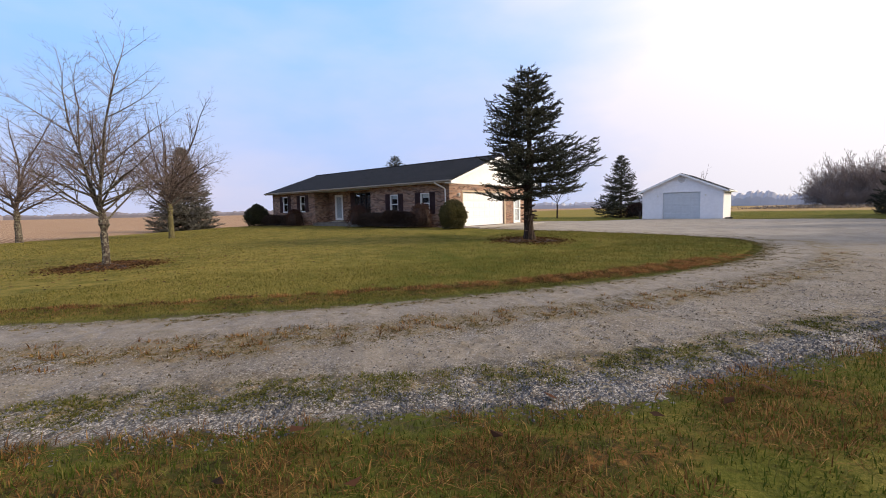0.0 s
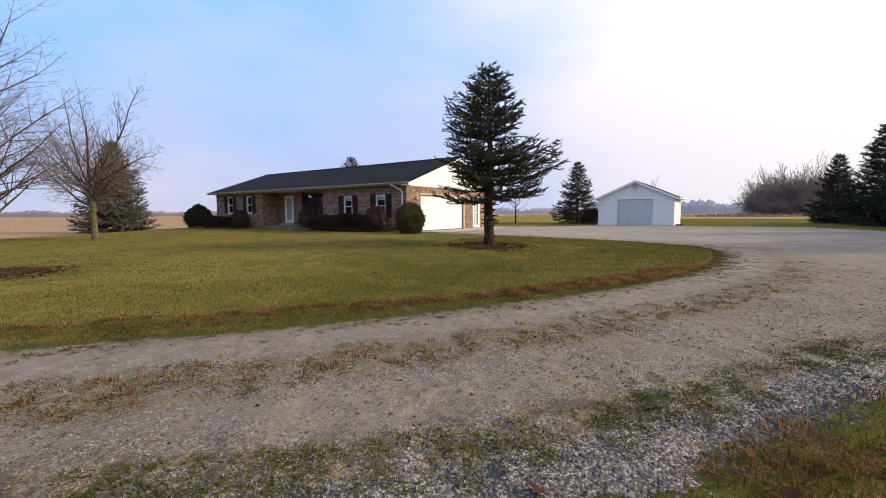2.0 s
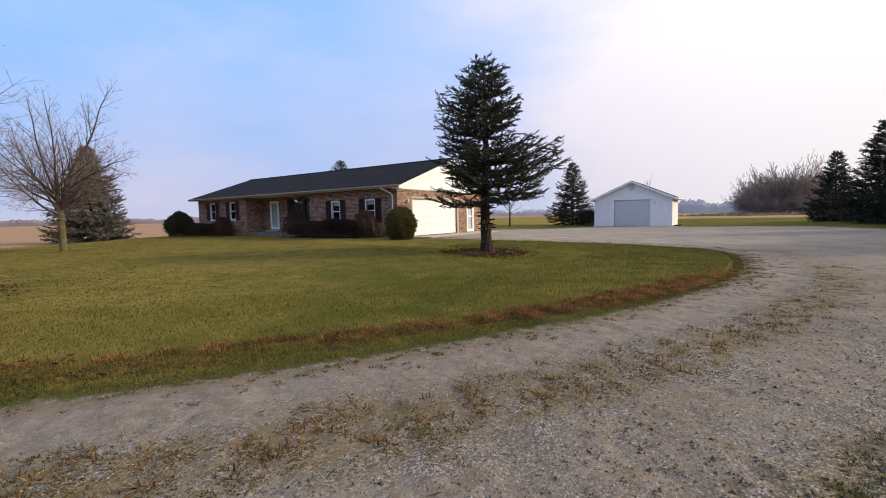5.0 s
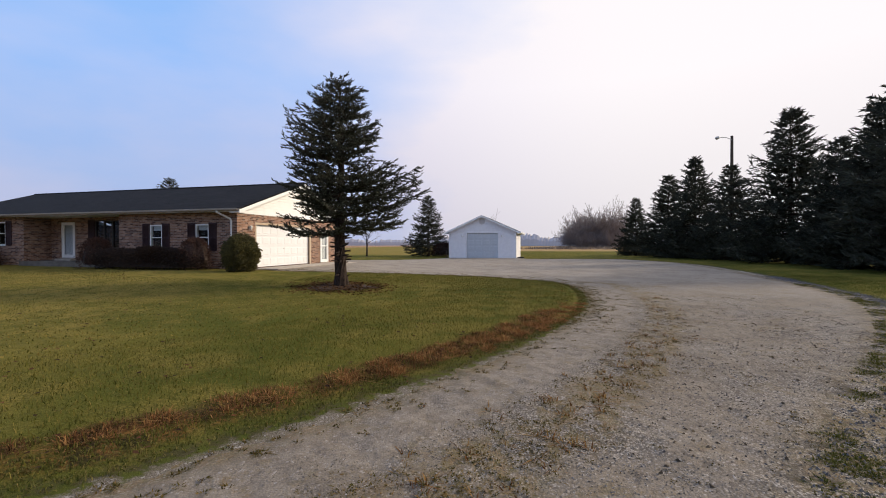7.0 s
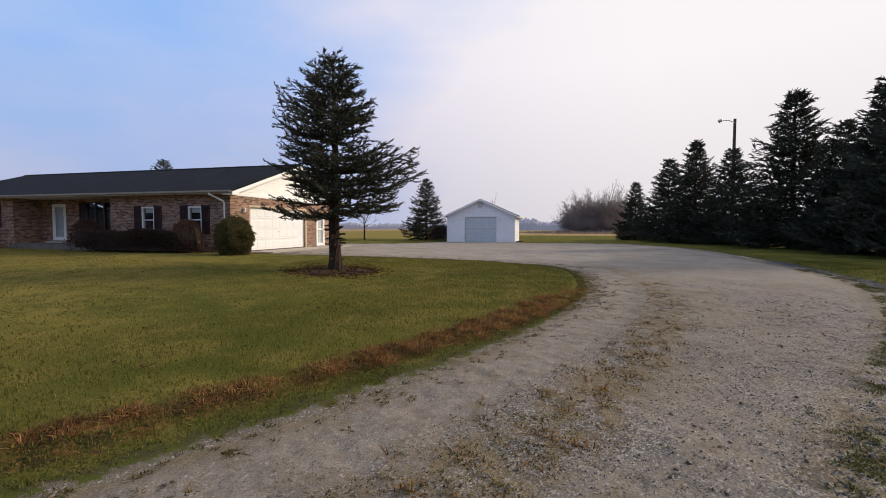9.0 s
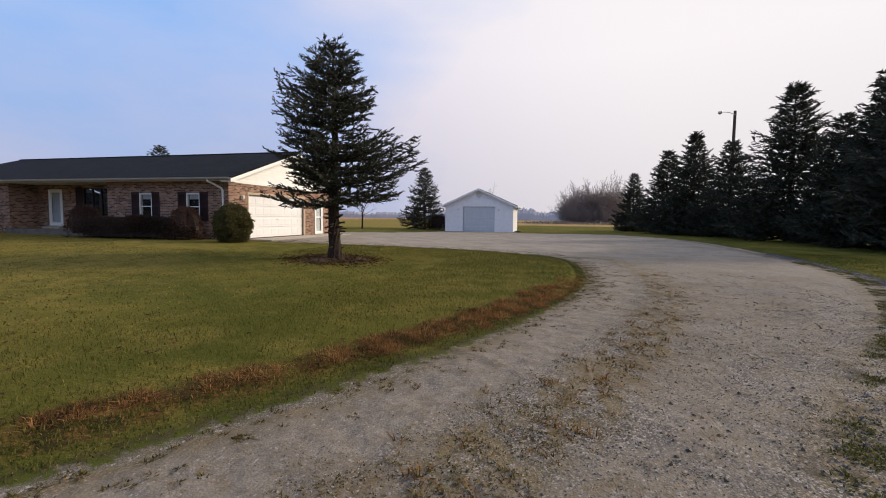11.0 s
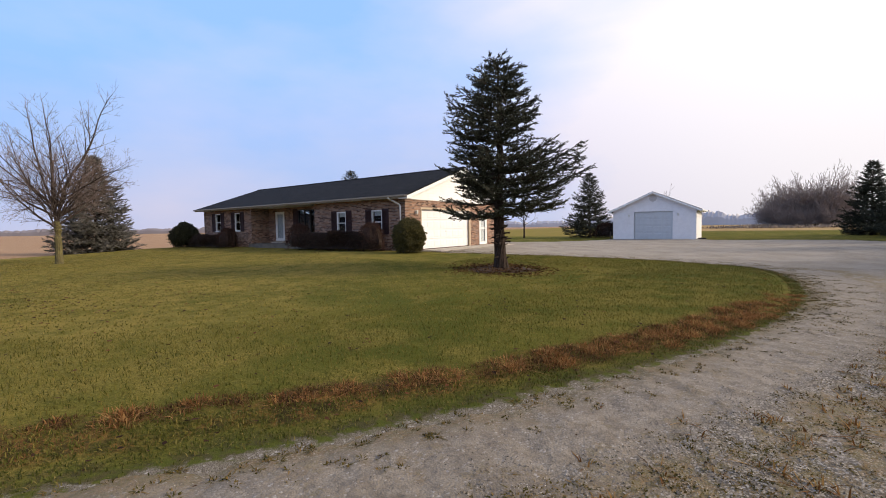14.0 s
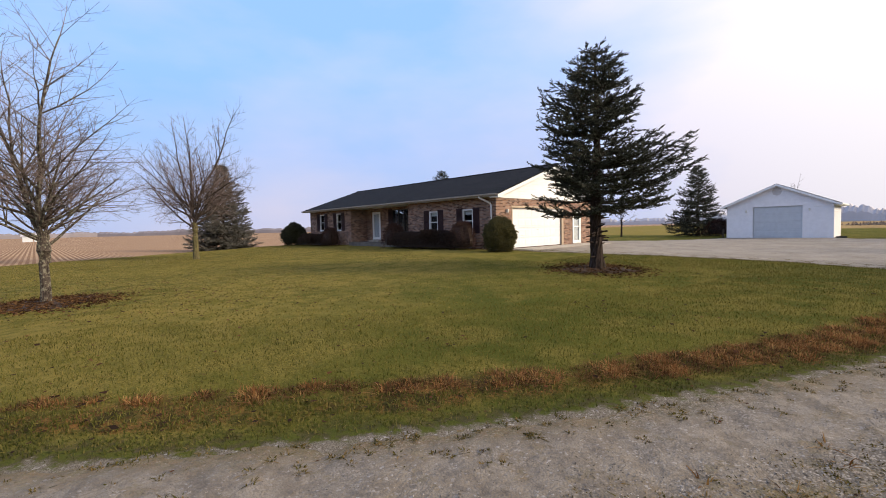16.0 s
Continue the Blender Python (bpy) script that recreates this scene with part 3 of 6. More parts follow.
def drive_z(x, y):
    return terrain(x, y) + 0.010 * ripple(x, y, 0.9, 1.0) + 0.014 * ripple(x, y, 3.3, 4.0) + 0.006 * ripple(x, y, 0.31, 2.2) + churn(x, y)


def on_ground(x, y):
    return float(ground_z(np.array([x]), np.array([y]))[0])


def spread(*stretches):
    out = np.concatenate([np.arange(a, b, s) for a, b, s in stretches])
    far = [40.0]
    while far[-1] < 2600:
        far.append(far[-1] * 1.16 + 1)
    return out, np.array(far)


def grid(xs, ys):
    X, Y = np.meshgrid(xs, ys)
    i = np.arange(len(xs) * len(ys)).reshape(len(ys), len(xs))
    q = np.stack([i[:-1, :-1], i[:-1, 1:], i[1:, 1:], i[1:, :-1]], -1).reshape(-1, 4)
    return X.ravel(), Y.ravel(), q


def give(ob, name, values):
    ob.data.attributes.new(name, "FLOAT", "POINT").data.foreach_set("value", np.asarray(values, np.float32))


gx, far = spread((-40, 5, 0.45), (5, 19, 0.14), (19, 40, 0.45))
gx = np.concatenate([-far[::-1], gx[1:], far])
gy, far = spread((-40, -23, 0.45), (-23, -2, 0.14), (-2, 48, 0.45))
gy = np.concatenate([-far[::-1], gy[1:], far[3:]])
X, Y, Q = grid(gx, gy)
D = drive_distance(X, Y)
ground = tagged(raw("ground", np.stack([X, Y, ground_z(X, Y, D)], -1), Q, M_GROUND, smooth=True),
                "winter lawn, dull green with brown patches, running out into fields", "ground", kind="structure")
bound = np.interp(Y, [-60, -25, -18.4, -13, -9, 2, 20, 45, 200], [-5, -16, -19.2, -22.6, -25.6, -31.5, -40, -46, -90])
wob = 0.4 * ripple(X, Y, 2.1) + 0.5 * ripple(X, Y, 7.0, 1.0)
give(ground, "drive_d", np.clip(D, -5, 20))
give(ground, "lush", step(3, 10, X + 0.5 * (Y + 12)))
give(ground, "rust", 1 - step(-8.5, -3.5, Y))
give(ground, "soil", 1 - step(-0.25, 0.35, X - bound + wob * 0.5))
give(ground, "olive", step(35.5, 38.0, Y + wob) * (1 - step(-2, 4, X)))
give(ground, "tan", step(66, 76, Y + 2 * wob) * step(-30, 5, X))

gx = np.concatenate([np.arange(-8, 5, 0.4), np.arange(5, 20, 0.05), np.arange(20, 25.5, 0.2)])
gy = np.concatenate([np.arange(-38, -22, 0.4), np.arange(-22, -7, 0.05), np.arange(-7, 2, 0.12), np.arange(2, 28, 0.3)])
X, Y, Q = grid(gx, gy)
D = drive_distance(X, Y) + 0.06 * ripple(X, Y, 0.42) + 0.07 * ripple(X, Y, 1.7, 3.0)
Q = Q[(D[Q] < 0.45).all(1)]
used, Q = np.unique(Q, return_inverse=True)
X, Y, Q = X[used], Y[used], Q.reshape(-1, 4)
driveway = tagged(raw("driveway", np.stack([X, Y, drive_z(X, Y) + 0.018 - 0.055 * step(-0.5, 0.4, D[used])], -1), Q, M_GRAVEL, smooth=True),
                  "grey gravel driveway with packed wheel tracks and moss", "driveway", kind="structure")
TRACK_LINE = LAWN_LINE[: int(np.argmax(LAWN_LINE[:, 1] > 0.5))]
give(driveway, "edge_d", np.clip(line_distance(X, Y, TRACK_LINE) + 3 * step(0, 3, Y), 0, 12))
give(driveway, "lot", step(-6, 6, Y))
give(driveway, "outer_d", np.clip(line_distance(X, Y, OUTER_LINE), 0, 12))

# ---- the brick house ----
WZ = 2.74                                  # eave height
WIN = [(-18.45, -17.7, 1.15, 2.42), (-15.8, -15.1, 1.15, 2.42), (-5.07, -4.33, 0.87, 2.12), (-2.33, -1.58, 0.87, 2.12)]
GARAGE, SIDE = (1.28, 6.16, -0.02, 2.13), (7.34, 8.26, 0.0, 2.08)
PORCH_X0, PORCH_X1, PORCH_Y = -13.75, -7.05, 1.35
FRONT_DOOR, PICTURE = (-12.9, -11.95, 0.4, 2.42), (-10.45, -8.55, 0.95, 2.5)
RIDGE_Y, RIDGE_Z = 4.85, 4.56

house = thing("house", "long single-storey brown brick ranch house with dark shingle roof", "house")
cells = [(a, b, -0.001, 0.2, c, d) for a, b, c, d in wall_cells(PORCH_X1, 0.0, -0.3, 2.68, WIN[2:])]
part("front_wall", boxes(*cells), M_BRICK, house)
cells = [(a, b, -0.001, 0.2, c, d) for a, b, c, d in wall_cells(-20.15, PORCH_X0, -0.3, 2.68, WIN[:2])]
part("front_wall", boxes(*cells), M_BRICK, house)
cells = [(a, b, PORCH_Y, PORCH_Y + 0.2, c, d) for a, b, c, d in wall_cells(PORCH_X0 - 0.2, PORCH_X1 + 0.2, -0.3, 2.68, [FRONT_DOOR, PICTURE])]
part("porch_wall", boxes(*cells), M_BRICK, house)
part("porch_side_wall", boxes((PORCH_X0 - 0.2, PORCH_X0, 0.2, PORCH_Y, -0.3, 2.68)), M_BRICK, house)
part("porch_side_wall", boxes((PORCH_X1, PORCH_X1 + 0.2, 0.2, PORCH_Y, -0.3, 2.68)), M_BRICK, house)
cells = [(-0.2, 0.0, a, b, c, d) for a, b, c, d in wall_cells(0.2, 9.5, -0.3, 2.68, [GARAGE, SIDE])]
part("gable_wall", boxes(*cells, (-0.2, 0.0, -0.001, 0.2, 2.68, 2.69)), M_BRICK, house)
part("rear_wall", boxes((-20.15, 0.0, 9.5, 9.7, -0.3, 2.68)), M_BRICK, house)
part("end_wall", boxes((-20.15, -19.95, 0.2, 9.5, -0.3, 2.68)), M_BRICK, house)
part("partition_wall", boxes((-6.9, -6.78, 1.6, 9.5, -0.3, 2.66)), M_DARK, house)
part("interior_floor", boxes((-19.9, -0.25, 0.25, 9.45, -0.25, -0.02)), M_DARK, house)
part("porch_slab", boxes((PORCH_X0 + 0.01, PORCH_X1 - 0.01, -0.25, PORCH_Y - 0.005, -0.3, 0.27), bevel=0.015), M_SLAB, house, "worn grey concrete porch slab")


def roof_slab(x0, x1, ya, za, yb, zb, thick):
    bm = bmesh.new()
    low = [(x0, ya, za), (x1, ya, za), (x1, yb, zb), (x0, yb, zb)]
    v = [bm.verts.new(p) for p in low] + [bm.verts.new((x, y, z + thick)) for x, y, z in low]
    for f in ((3, 2, 1, 0), (4, 5, 6, 7), (0, 1, 5, 4), (1, 2, 6, 5), (2, 3, 7, 6), (3, 0, 4, 7)):
        bm.faces.new([v[i] for i in f])
    return bm


part("roof", roof_slab(-20.5, 0.56, -0.5, WZ - 0.02, RIDGE_Y, RIDGE_Z, 0.09), M_SHINGLE, house, "black asphalt shingle roof slope")
part("roof", roof_slab(-20.5, 0.56, 10.2, WZ - 0.02, RIDGE_Y, RIDGE_Z, 0.09), M_SHINGLE, house, "black asphalt shingle roof slope")
part("ridge_cap", prism([(-0.14, -0.05), (0, 0.0), (0.14, -0.05), (0.14, -0.02), (0, 0.035), (-0.14, -0.02)], -0.0, 21.0), M_SHINGLE, house).matrix_world = pose(-20.48, RIDGE_Y, RIDGE_Z + 0.095, 0, 0, -90)
part("soffit", boxes((-20.45, 0.5, -0.46, -0.003, WZ - 0.075, WZ - 0.06)), M_WHITE, house)
part("porch_ceiling", boxes((PORCH_X0, PORCH_X1, 0.0, PORCH_Y, 2.665, 2.675)), M_WHITE, house)
part("soffit", boxes((-20.45, 0.5, 9.703, 10.15, WZ - 0.075, WZ - 0.06)), M_WHITE, house)
part("fascia", boxes((-20.5, 0.55, -0.52, -0.5, WZ - 0.09, WZ + 0.05)), M_GUTTER, house)
gutter = part("gutter", prism([(-0.63, WZ + 0.05), (-0.625, WZ - 0.01), (-0.60, WZ - 0.04), (-0.522, WZ - 0.04), (-0.522, WZ + 0.04), (-0.535, WZ + 0.04), (-0.535, WZ - 0.03), (-0.595, WZ - 0.03), (-0.614, WZ - 0.005), (-0.618, WZ + 0.05)], -0.5, 20.5), M_GUTTER, house, "beige rain gutter")
gutter.matrix_world = Matrix(((0, -1, 0, 0), (1, 0, 0, 0), (0, 0, 1, 0), (0, 0, 0, 1)))


def gable(name, x, parent, flip=False):
    """White gable triangle of lapped boards on the wall plane x."""
    bm = bmesh.new()
    tri = [(0, 2.685), (9.7, 2.685), (RIDGE_Y, RIDGE_Z - 0.06)]
    a, b = [bm.verts.new((x - 0.08, y, z)) for y, z in tri], [bm.verts.new((x, y, z)) for y, z in tri]
    bm.faces.new(a[::-1])
    bm.faces.new(b)
    for i in range(3):
        bm.faces.new((a[i], a[(i + 1) % 3], b[(i + 1) % 3], b[i]))
    g = part(name, bm, M_WHITE, parent, "white painted gable of lap boards")
    z = 2.70
    while z < RIDGE_Z - 0.2:
        half0 = (RIDGE_Z - 0.08 - z) / (RIDGE_Z - 2.685) * 4.85
        half1 = (RIDGE_Z - 0.08 - z - 0.15) / (RIDGE_Z - 2.685) * 4.85
        bm = bmesh.new()
        v = [bm.verts.new(p) for p in ((x + 0.022, RIDGE_Y - half0, z), (x + 0.022, RIDGE_Y + half0, z), (x + 0.006, RIDGE_Y + half1, z + 0.15), (x + 0.006, RIDGE_Y - half1, z + 0.15),
                                       (x, RIDGE_Y - half0, z), (x, RIDGE_Y + half0, z))]
        bm.faces.new(v[:4])
        bm.faces.new((v[4], v[5], v[1], v[0]))
        part("lap_board", bm, M_WHITE, g)
        z += 0.15


gable("gable", 0.0, house)
gable("gable", -20.15, house)
for ya, yb in ((-0.5, RIDGE_Y), (10.2, RIDGE_Y)):
    part("rake_board", roof_slab(0.53, 0.562, ya, WZ - 0.17, yb, RIDGE_Z - 0.15, 0.16), M_WHITE, house, "white rake board")
    part("rake_soffit", roof_slab(0.03, 0.53, ya, WZ - 0.06, yb, RIDGE_Z - 0.04, 0.015), M_WHITE, house)
part("frieze_board", boxes((0.003, 0.035, -0.02, 9.72, 2.62, 2.74)), M_WHITE, house)
part("corner_return", boxes((0.003, 0.53, -0.5, 0.0, 2.60, 2.68)), M_WHITE, house)
part("downspout", tube([(-0.62, -0.56, WZ - 0.03), (-0.62, -0.56, WZ - 0.11), (-0.50, -0.30, WZ - 0.24), (-0.30, -0.09, WZ - 0.40), (-0.27, -0.06, WZ - 0.5), (-0.27, -0.06, 0.1), (-0.27, -0.25, -0.0)], 0.045, 8), M_WHITE, house, "white metal downspout")


def window(parent, x0, x1, z0, z1, y, mullions=0, sash=True, paint=M_WHITE, label="white framed window"):
    """A double-hung window in a wall that faces -y at y, with its frame, sill, rails and panes."""
    w = part("window", boxes((x0, x0 + 0.045, y - 0.015, y + 0.12, z0, z1), (x1 - 0.045, x1, y - 0.015, y + 0.12, z0, z1), (x0 + 0.045, x1 - 0.045, y - 0.015, y + 0.12, z1 - 0.06, z1), (x0 + 0.045, x1 - 0.045, y - 0.015, y + 0.12, z0, z0 + 0.05)), paint, parent, label)
    part("sill", boxes((x0 - 0.03, x1 + 0.03, y - 0.06, y - 0.017, z0 - 0.05, z0 + 0.02), bevel=0.006), paint, w)
    edges = [x0 + 0.045 + (x1 - x0 - 0.09) * i / (mullions + 1) for i in range(mullions + 2)]
    zm = (z0 + z1) / 2
    for i in range(1, mullions + 1):
        part("mullion", boxes((edges[i] - 0.035, edges[i] + 0.035, y - 0.005, y + 0.10, z0 + 0.05, z1 - 0.06)), paint, w)
    for a, b in zip(edges, edges[1:]):
        if sash:
            part("meeting_rail", boxes((a + 0.036, b - 0.036, y + 0.02, y + 0.07, zm - 0.022, zm + 0.022)), paint, w)
        p = part("pane", boxes((a, b, y + 0.05, y + 0.056, zm if sash else z0 + 0.05, z1 - 0.06)), M_GLASS, w)
        p.visible_shadow = False
        if sash:
            p = part("pane", boxes((a, b, y + 0.035, y + 0.041, z0 + 0.05, zm)), M_GLASS, w)
            p.visible_shadow = False
    return w


def shutter(parent, x0, x1, z0, z1, y):
    """A louvred shutter on a wall that faces -y at y."""
    s = part("shutter", boxes((x0, x0 + 0.05, y - 0.04, y - 0.003, z0, z1), (x1 - 0.05, x1, y - 0.04, y - 0.003, z0, z1), (x0 + 0.05, x1 - 0.05, y - 0.036, y - 0.003, z1 - 0.07, z1), (x0 + 0.05, x1 - 0.05, y - 0.036, y - 0.003, z0, z0 + 0.07),
                              (x0 + 0.05, x1 - 0.05, y - 0.036, y - 0.003, (z0 + z1) / 2 - 0.03, (z0 + z1) / 2 + 0.03), (x0 + 0.05, x1 - 0.05, y - 0.010, y - 0.003, z0 + 0.07, z1 - 0.07)), M_SHUTTER, parent, "dark burgundy louvred shutter")
    bm, z = bmesh.new(), z0 + 0.1
    while z < z1 - 0.1:
        if abs(z - (z0 + z1) / 2) > 0.05:
            m = Matrix.Translation(((x0 + x1) / 2, y - 0.022, z)) @ Matrix.Rotation(radians(35), 4, "X") @ Matrix.Diagonal((x1 - x0 - 0.1, 0.035, 0.008, 1))
            bmesh.ops.create_cube(bm, size=1, matrix=m)
        z += 0.045
    part("louvres", bm, M_SHUTTER, s)


for x0, x1, z0, z1 in WIN:
    window(house, x0, x1, z0, z1, 0.0)
    shutter(house, x0 - 0.46, x0 - 0.02, z0 - 0.03, z1 + 0.06, 0.0)
    shutter(house, x1 + 0.02, x1 + 0.46, z0 - 0.03, z1 + 0.06, 0.0)
window(house, *PICTURE, PORCH_Y, mullions=2, sash=False, paint=M_BRONZE, label="dark framed picture window")
shutter(house, PICTURE[0] - 0.47, PICTURE[0] - 0.02, PICTURE[2], PICTURE[3] + 0.04, PORCH_Y)
shutter(house, PICTURE[1] + 0.02, PICTURE[1] + 0.47, PICTURE[2], PICTURE[3] + 0.04, PORCH_Y)
for x0, x1, z0, z1 in WIN[2:]:
    part("window_blind", boxes((x0 + 0.05, x1 - 0.05, 0.15, 0.16, z1 - 0.28, z1 - 0.05)), M_WHITE, house)


def storm_door(parent, width, height, two_panes, m):
    """A white storm door with long panes, in a frame, standing at x 0..width and facing -y."""
    d = part("door", boxes((0.05, 0.16, -0.01, 0.04, 0.03, height - 0.06), (width - 0.16, width - 0.05, -0.01, 0.04, 0.03, height - 0.06), (0.16, width - 0.16, -0.01, 0.04, height - 0.17, height - 0.06),
                         (0.16, width - 0.16, -0.01, 0.04, 0.03, 0.2), *([(0.16, width - 0.16, -0.01, 0.04, height * 0.49, height * 0.53)] if two_panes else [])), M_WHITE, parent, "white storm door with full-length glass")
    d.matrix_world = m
    part("door_frame", boxes((-0.02, 0.05, -0.03, 0.12, 0, height), (width - 0.05, width + 0.02, -0.03, 0.12, 0, height), (0.05, width - 0.05, -0.03, 0.12, height - 0.06, height)), M_WHITE, d)
    cuts = [0.2, height * 0.49, height * 0.53, height - 0.17] if two_panes else [0.2, height - 0.17]
    for a, b in zip(cuts[::2], cuts[1::2]):
        p = part("pane", boxes((0.16, width - 0.16, 0.012, 0.018, a, b)), M_GLASS, d)
        p.visible_shadow = False
    part("inner_door", boxes((0.05, width - 0.05, 0.07, 0.11, 0.02, height - 0.06)), M_VINYL, d, "closed pale inner door")
    part("door_handle", tube([(width - 0.10, -0.012, 1.0), (width - 0.10, -0.05, 1.01), (width - 0.10, -0.05, 1.11), (width - 0.10, -0.012, 1.12)], 0.009, 6), M_METAL, d, "small metal pull handle")
    part("threshold", boxes((-0.02, width + 0.02, -0.08, 0.05, -0.03, 0.025)), M_CONCRETE, d)


storm_door(house, FRONT_DOOR[1] - FRONT_DOOR[0], FRONT_DOOR[3] - FRONT_DOOR[2], False, pose(FRONT_DOOR[0], PORCH_Y, FRONT_DOOR[2]))
part("porch_step", boxes((FRONT_DOOR[0] - 0.15, FRONT_DOOR[1] + 0.15, PORCH_Y - 0.35, PORCH_Y - 0.01, 0.25, 0.365), bevel=0.01), M_CONCRETE, house)
storm_door(house, SIDE[1] - SIDE[0], SIDE[3] - SIDE[2], True, pose(0, SIDE[0], SIDE[2], 0, 0, 90))


def sectional_door(parent, width, height, sections, panels, paint, m, label):
    """A sectional overhead door of ribbed panels, facing -y."""
    d = part("garage_door", boxes((0, width, 0.05, 0.08, 0, height)), paint, parent, label)
    d.matrix_world = m
    sh = height / sections
    for s in range(sections):
        z0, z1 = s * sh + 0.006, (s + 1) * sh - 0.006
        sec = part("door_section", boxes((0, width, 0.02, 0.049, z0, z1), bevel=0.004), paint, d)
        pw = width / panels
        for i in range(panels):
            bm = boxes((i * pw + 0.08, (i + 1) * pw - 0.08, 0.011, 0.0195, z0 + 0.09, z1 - 0.09))
            for v in bm.verts:
                if v.co.y < 0.015:
                    v.co.x += 0.02 if v.co.x < (i + 0.5) * pw else -0.02
                    v.co.z += 0.02 if v.co.z < (z0 + z1) / 2 else -0.02
            part("panel", bm, paint, sec)
    part("lock_handle", tube([(width * 0.5 - 0.06, 0.01, height * 0.44), (width * 0.5 - 0.06, -0.03, height * 0.44), (width * 0.5 + 0.06, -0.03, height * 0.44), (width * 0.5 + 0.06, 0.01, height * 0.44)], 0.012, 6), M_METAL, d, "small metal lock handle")
    part("bottom_seal", boxes((0, width, 0.018, 0.07, -0.03, 0.003)), M_SHUTTER, d)
    return d


sectional_door(house, GARAGE[1] - GARAGE[0], GARAGE[3] - 0.01, 4, 8, M_DOOR, pose(-0.10, GARAGE[0], 0.01, 0, 0, 90), "closed white sectional garage door")
part("garage_door_trim", boxes((-0.06, 0.014, GARAGE[0] - 0.03, GARAGE[0] + 0.05, -0.02, 2.13), (-0.06, 0.014, GARAGE[1] - 0.05, GARAGE[1] + 0.10, -0.02, 2.13), (-0.06, 0.014, GARAGE[0] - 0.03, GARAGE[1] + 0.10, 2.13, 2.24)), M_TAN, house, "tan painted timber door surround")
part("garage_floor_edge", boxes((-0.3, 0.15, GARAGE[0] - 0.1, GARAGE[1] + 0.1, -0.35, -0.028)), M_CONCRETE, house)
apron = tagged(part("garage_apron", boxes((0.152, 1.7, 0.7, 9.0, -0.35, -0.005), bevel=0.012), M_CONCRETE), "pale worn concrete apron before the garage", "concrete slab", kind="structure")


def lantern(parent, m):
    """A small wall lantern that sticks out along -y."""
    b = part("wall_lantern", boxes((-0.045, 0.045, -0.02, -0.001, -0.08, 0.08), bevel=0.008), M_METAL, parent, "small wall lantern")
    b.matrix_world = m
    part("arm", tube([(0, -0.02, 0.03), (0, -0.09, 0.07), (0, -0.11, 0.10)], 0.01, 6), M_METAL, b)
    part("shade", tube([(0, -0.11, 0.11), (0, -0.11, 0.09), (0, -0.11, -0.07), (0, -0.11, -0.1)], [0.03, 0.07, 0.05, 0.02], 8), M_SHADE, b, "frosted glass shade")


lantern(house, pose(0, 0.82, 1.95, 0, 0, 90))

# ---- the white outbuilding ----
SX0, SX1, SY, SZ, SW, SPEAK, SLEN = 3.5, 10.38, 27.02, -0.28, 2.52, 4.06, 5.2
SDOOR = (5.34, 8.57, -0.28, 2.29)
shed = thing("outbuilding", "white vinyl-sided detached garage with low gable roof", "garage")
cells = [(a, b, SY, SY + 0.15, c, d) for a, b, c, d in wall_cells(SX0, SX1, SZ - 0.2, SW, [SDOOR])]
part("front_wall", boxes(*cells), M_VINYL, shed)
part("side_wall", boxes((SX1 - 0.15, SX1, SY + 0.15, SY + SLEN, SZ - 0.2, SW)), M_VINYL, shed)
part("side_wall", boxes((SX0, SX0 + 0.15, SY + 0.15, SY + SLEN, SZ - 0.2, SW)), M_VINYL, shed)
part("rear_wall", boxes((SX0 + 0.15, SX1 - 0.15, SY + SLEN - 0.15, SY + SLEN, SZ - 0.2, SW)), M_VINYL, shed)
SXM = (SX0 + SX1) / 2
part("front_gable", prism([(SX0, SW), (SX1, SW), (SXM, SPEAK - 0.08)], SY, SY + 0.15), M_VINYL, shed)
part("rear_gable", prism([(SX0, SW), (SX1, SW), (SXM, SPEAK - 0.08)], SY + SLEN - 0.15, SY + SLEN), M_VINYL, shed)


def siding(a0, a1, b0, b1, z, parent, side=False):
    """One lapped board, from a0..a1 at its foot to b0..b1 at its head."""
    bm = bmesh.new()
    pts = ((a0, -0.049, z), (a1, -0.049, z), (b1, -0.030, z + 0.196), (b0, -0.030, z + 0.196), (a0, -0.002, z), (a1, -0.002, z))
    v = [bm.verts.new((SX1 - p[1], SY + p[0], p[2]) if side else (p[0], SY + p[1], p[2])) for p in pts]
    bm.faces.new(v[:4])
    bm.faces.new((v[4], v[5], v[1], v[0]))
    part("siding_board", bm, M_VINYL, parent)


z = SZ + 0.03
front_boards, side_boards = shed.children[0], shed.children[1]
while z < SPEAK - 0.3:
    def span(zz):
        k = max(0.0, (zz - SW) / (SPEAK - 0.08 - SW))
        return SX0 + (SXM - SX0) * k, SX1 + (SXM - SX1) * k
    (a0, a1), (b0, b1) = span(z), span(z + 0.197)
    if z + 0.197 < SDOOR[3] + 0.1:
        siding(a0, SDOOR[0] - 0.1, b0, SDOOR[0] - 0.1, z, front_boards)
        siding(SDOOR[1] + 0.1, a1, SDOOR[1] + 0.1, b1, z, front_boards)
    else:
        siding(a0, a1, b0, b1, z, front_boards)
    if z < SW - 0.1:
        siding(0.0, SLEN, 0.0, SLEN, z, side_boards, True)
    z += 0.2
part("corner_post", boxes((SX1 - 0.08, SX1 + 0.05, SY - 0.05, SY + 0.08, SZ - 0.1, SW)), M_VINYL, shed)
part("corner_post", boxes((SX0 - 0.05, SX0 + 0.08, SY - 0.05, SY + 0.08, SZ - 0.1, SW)), M_VINYL, shed)
slope = (SPEAK - SW) / (SXM - SX0)
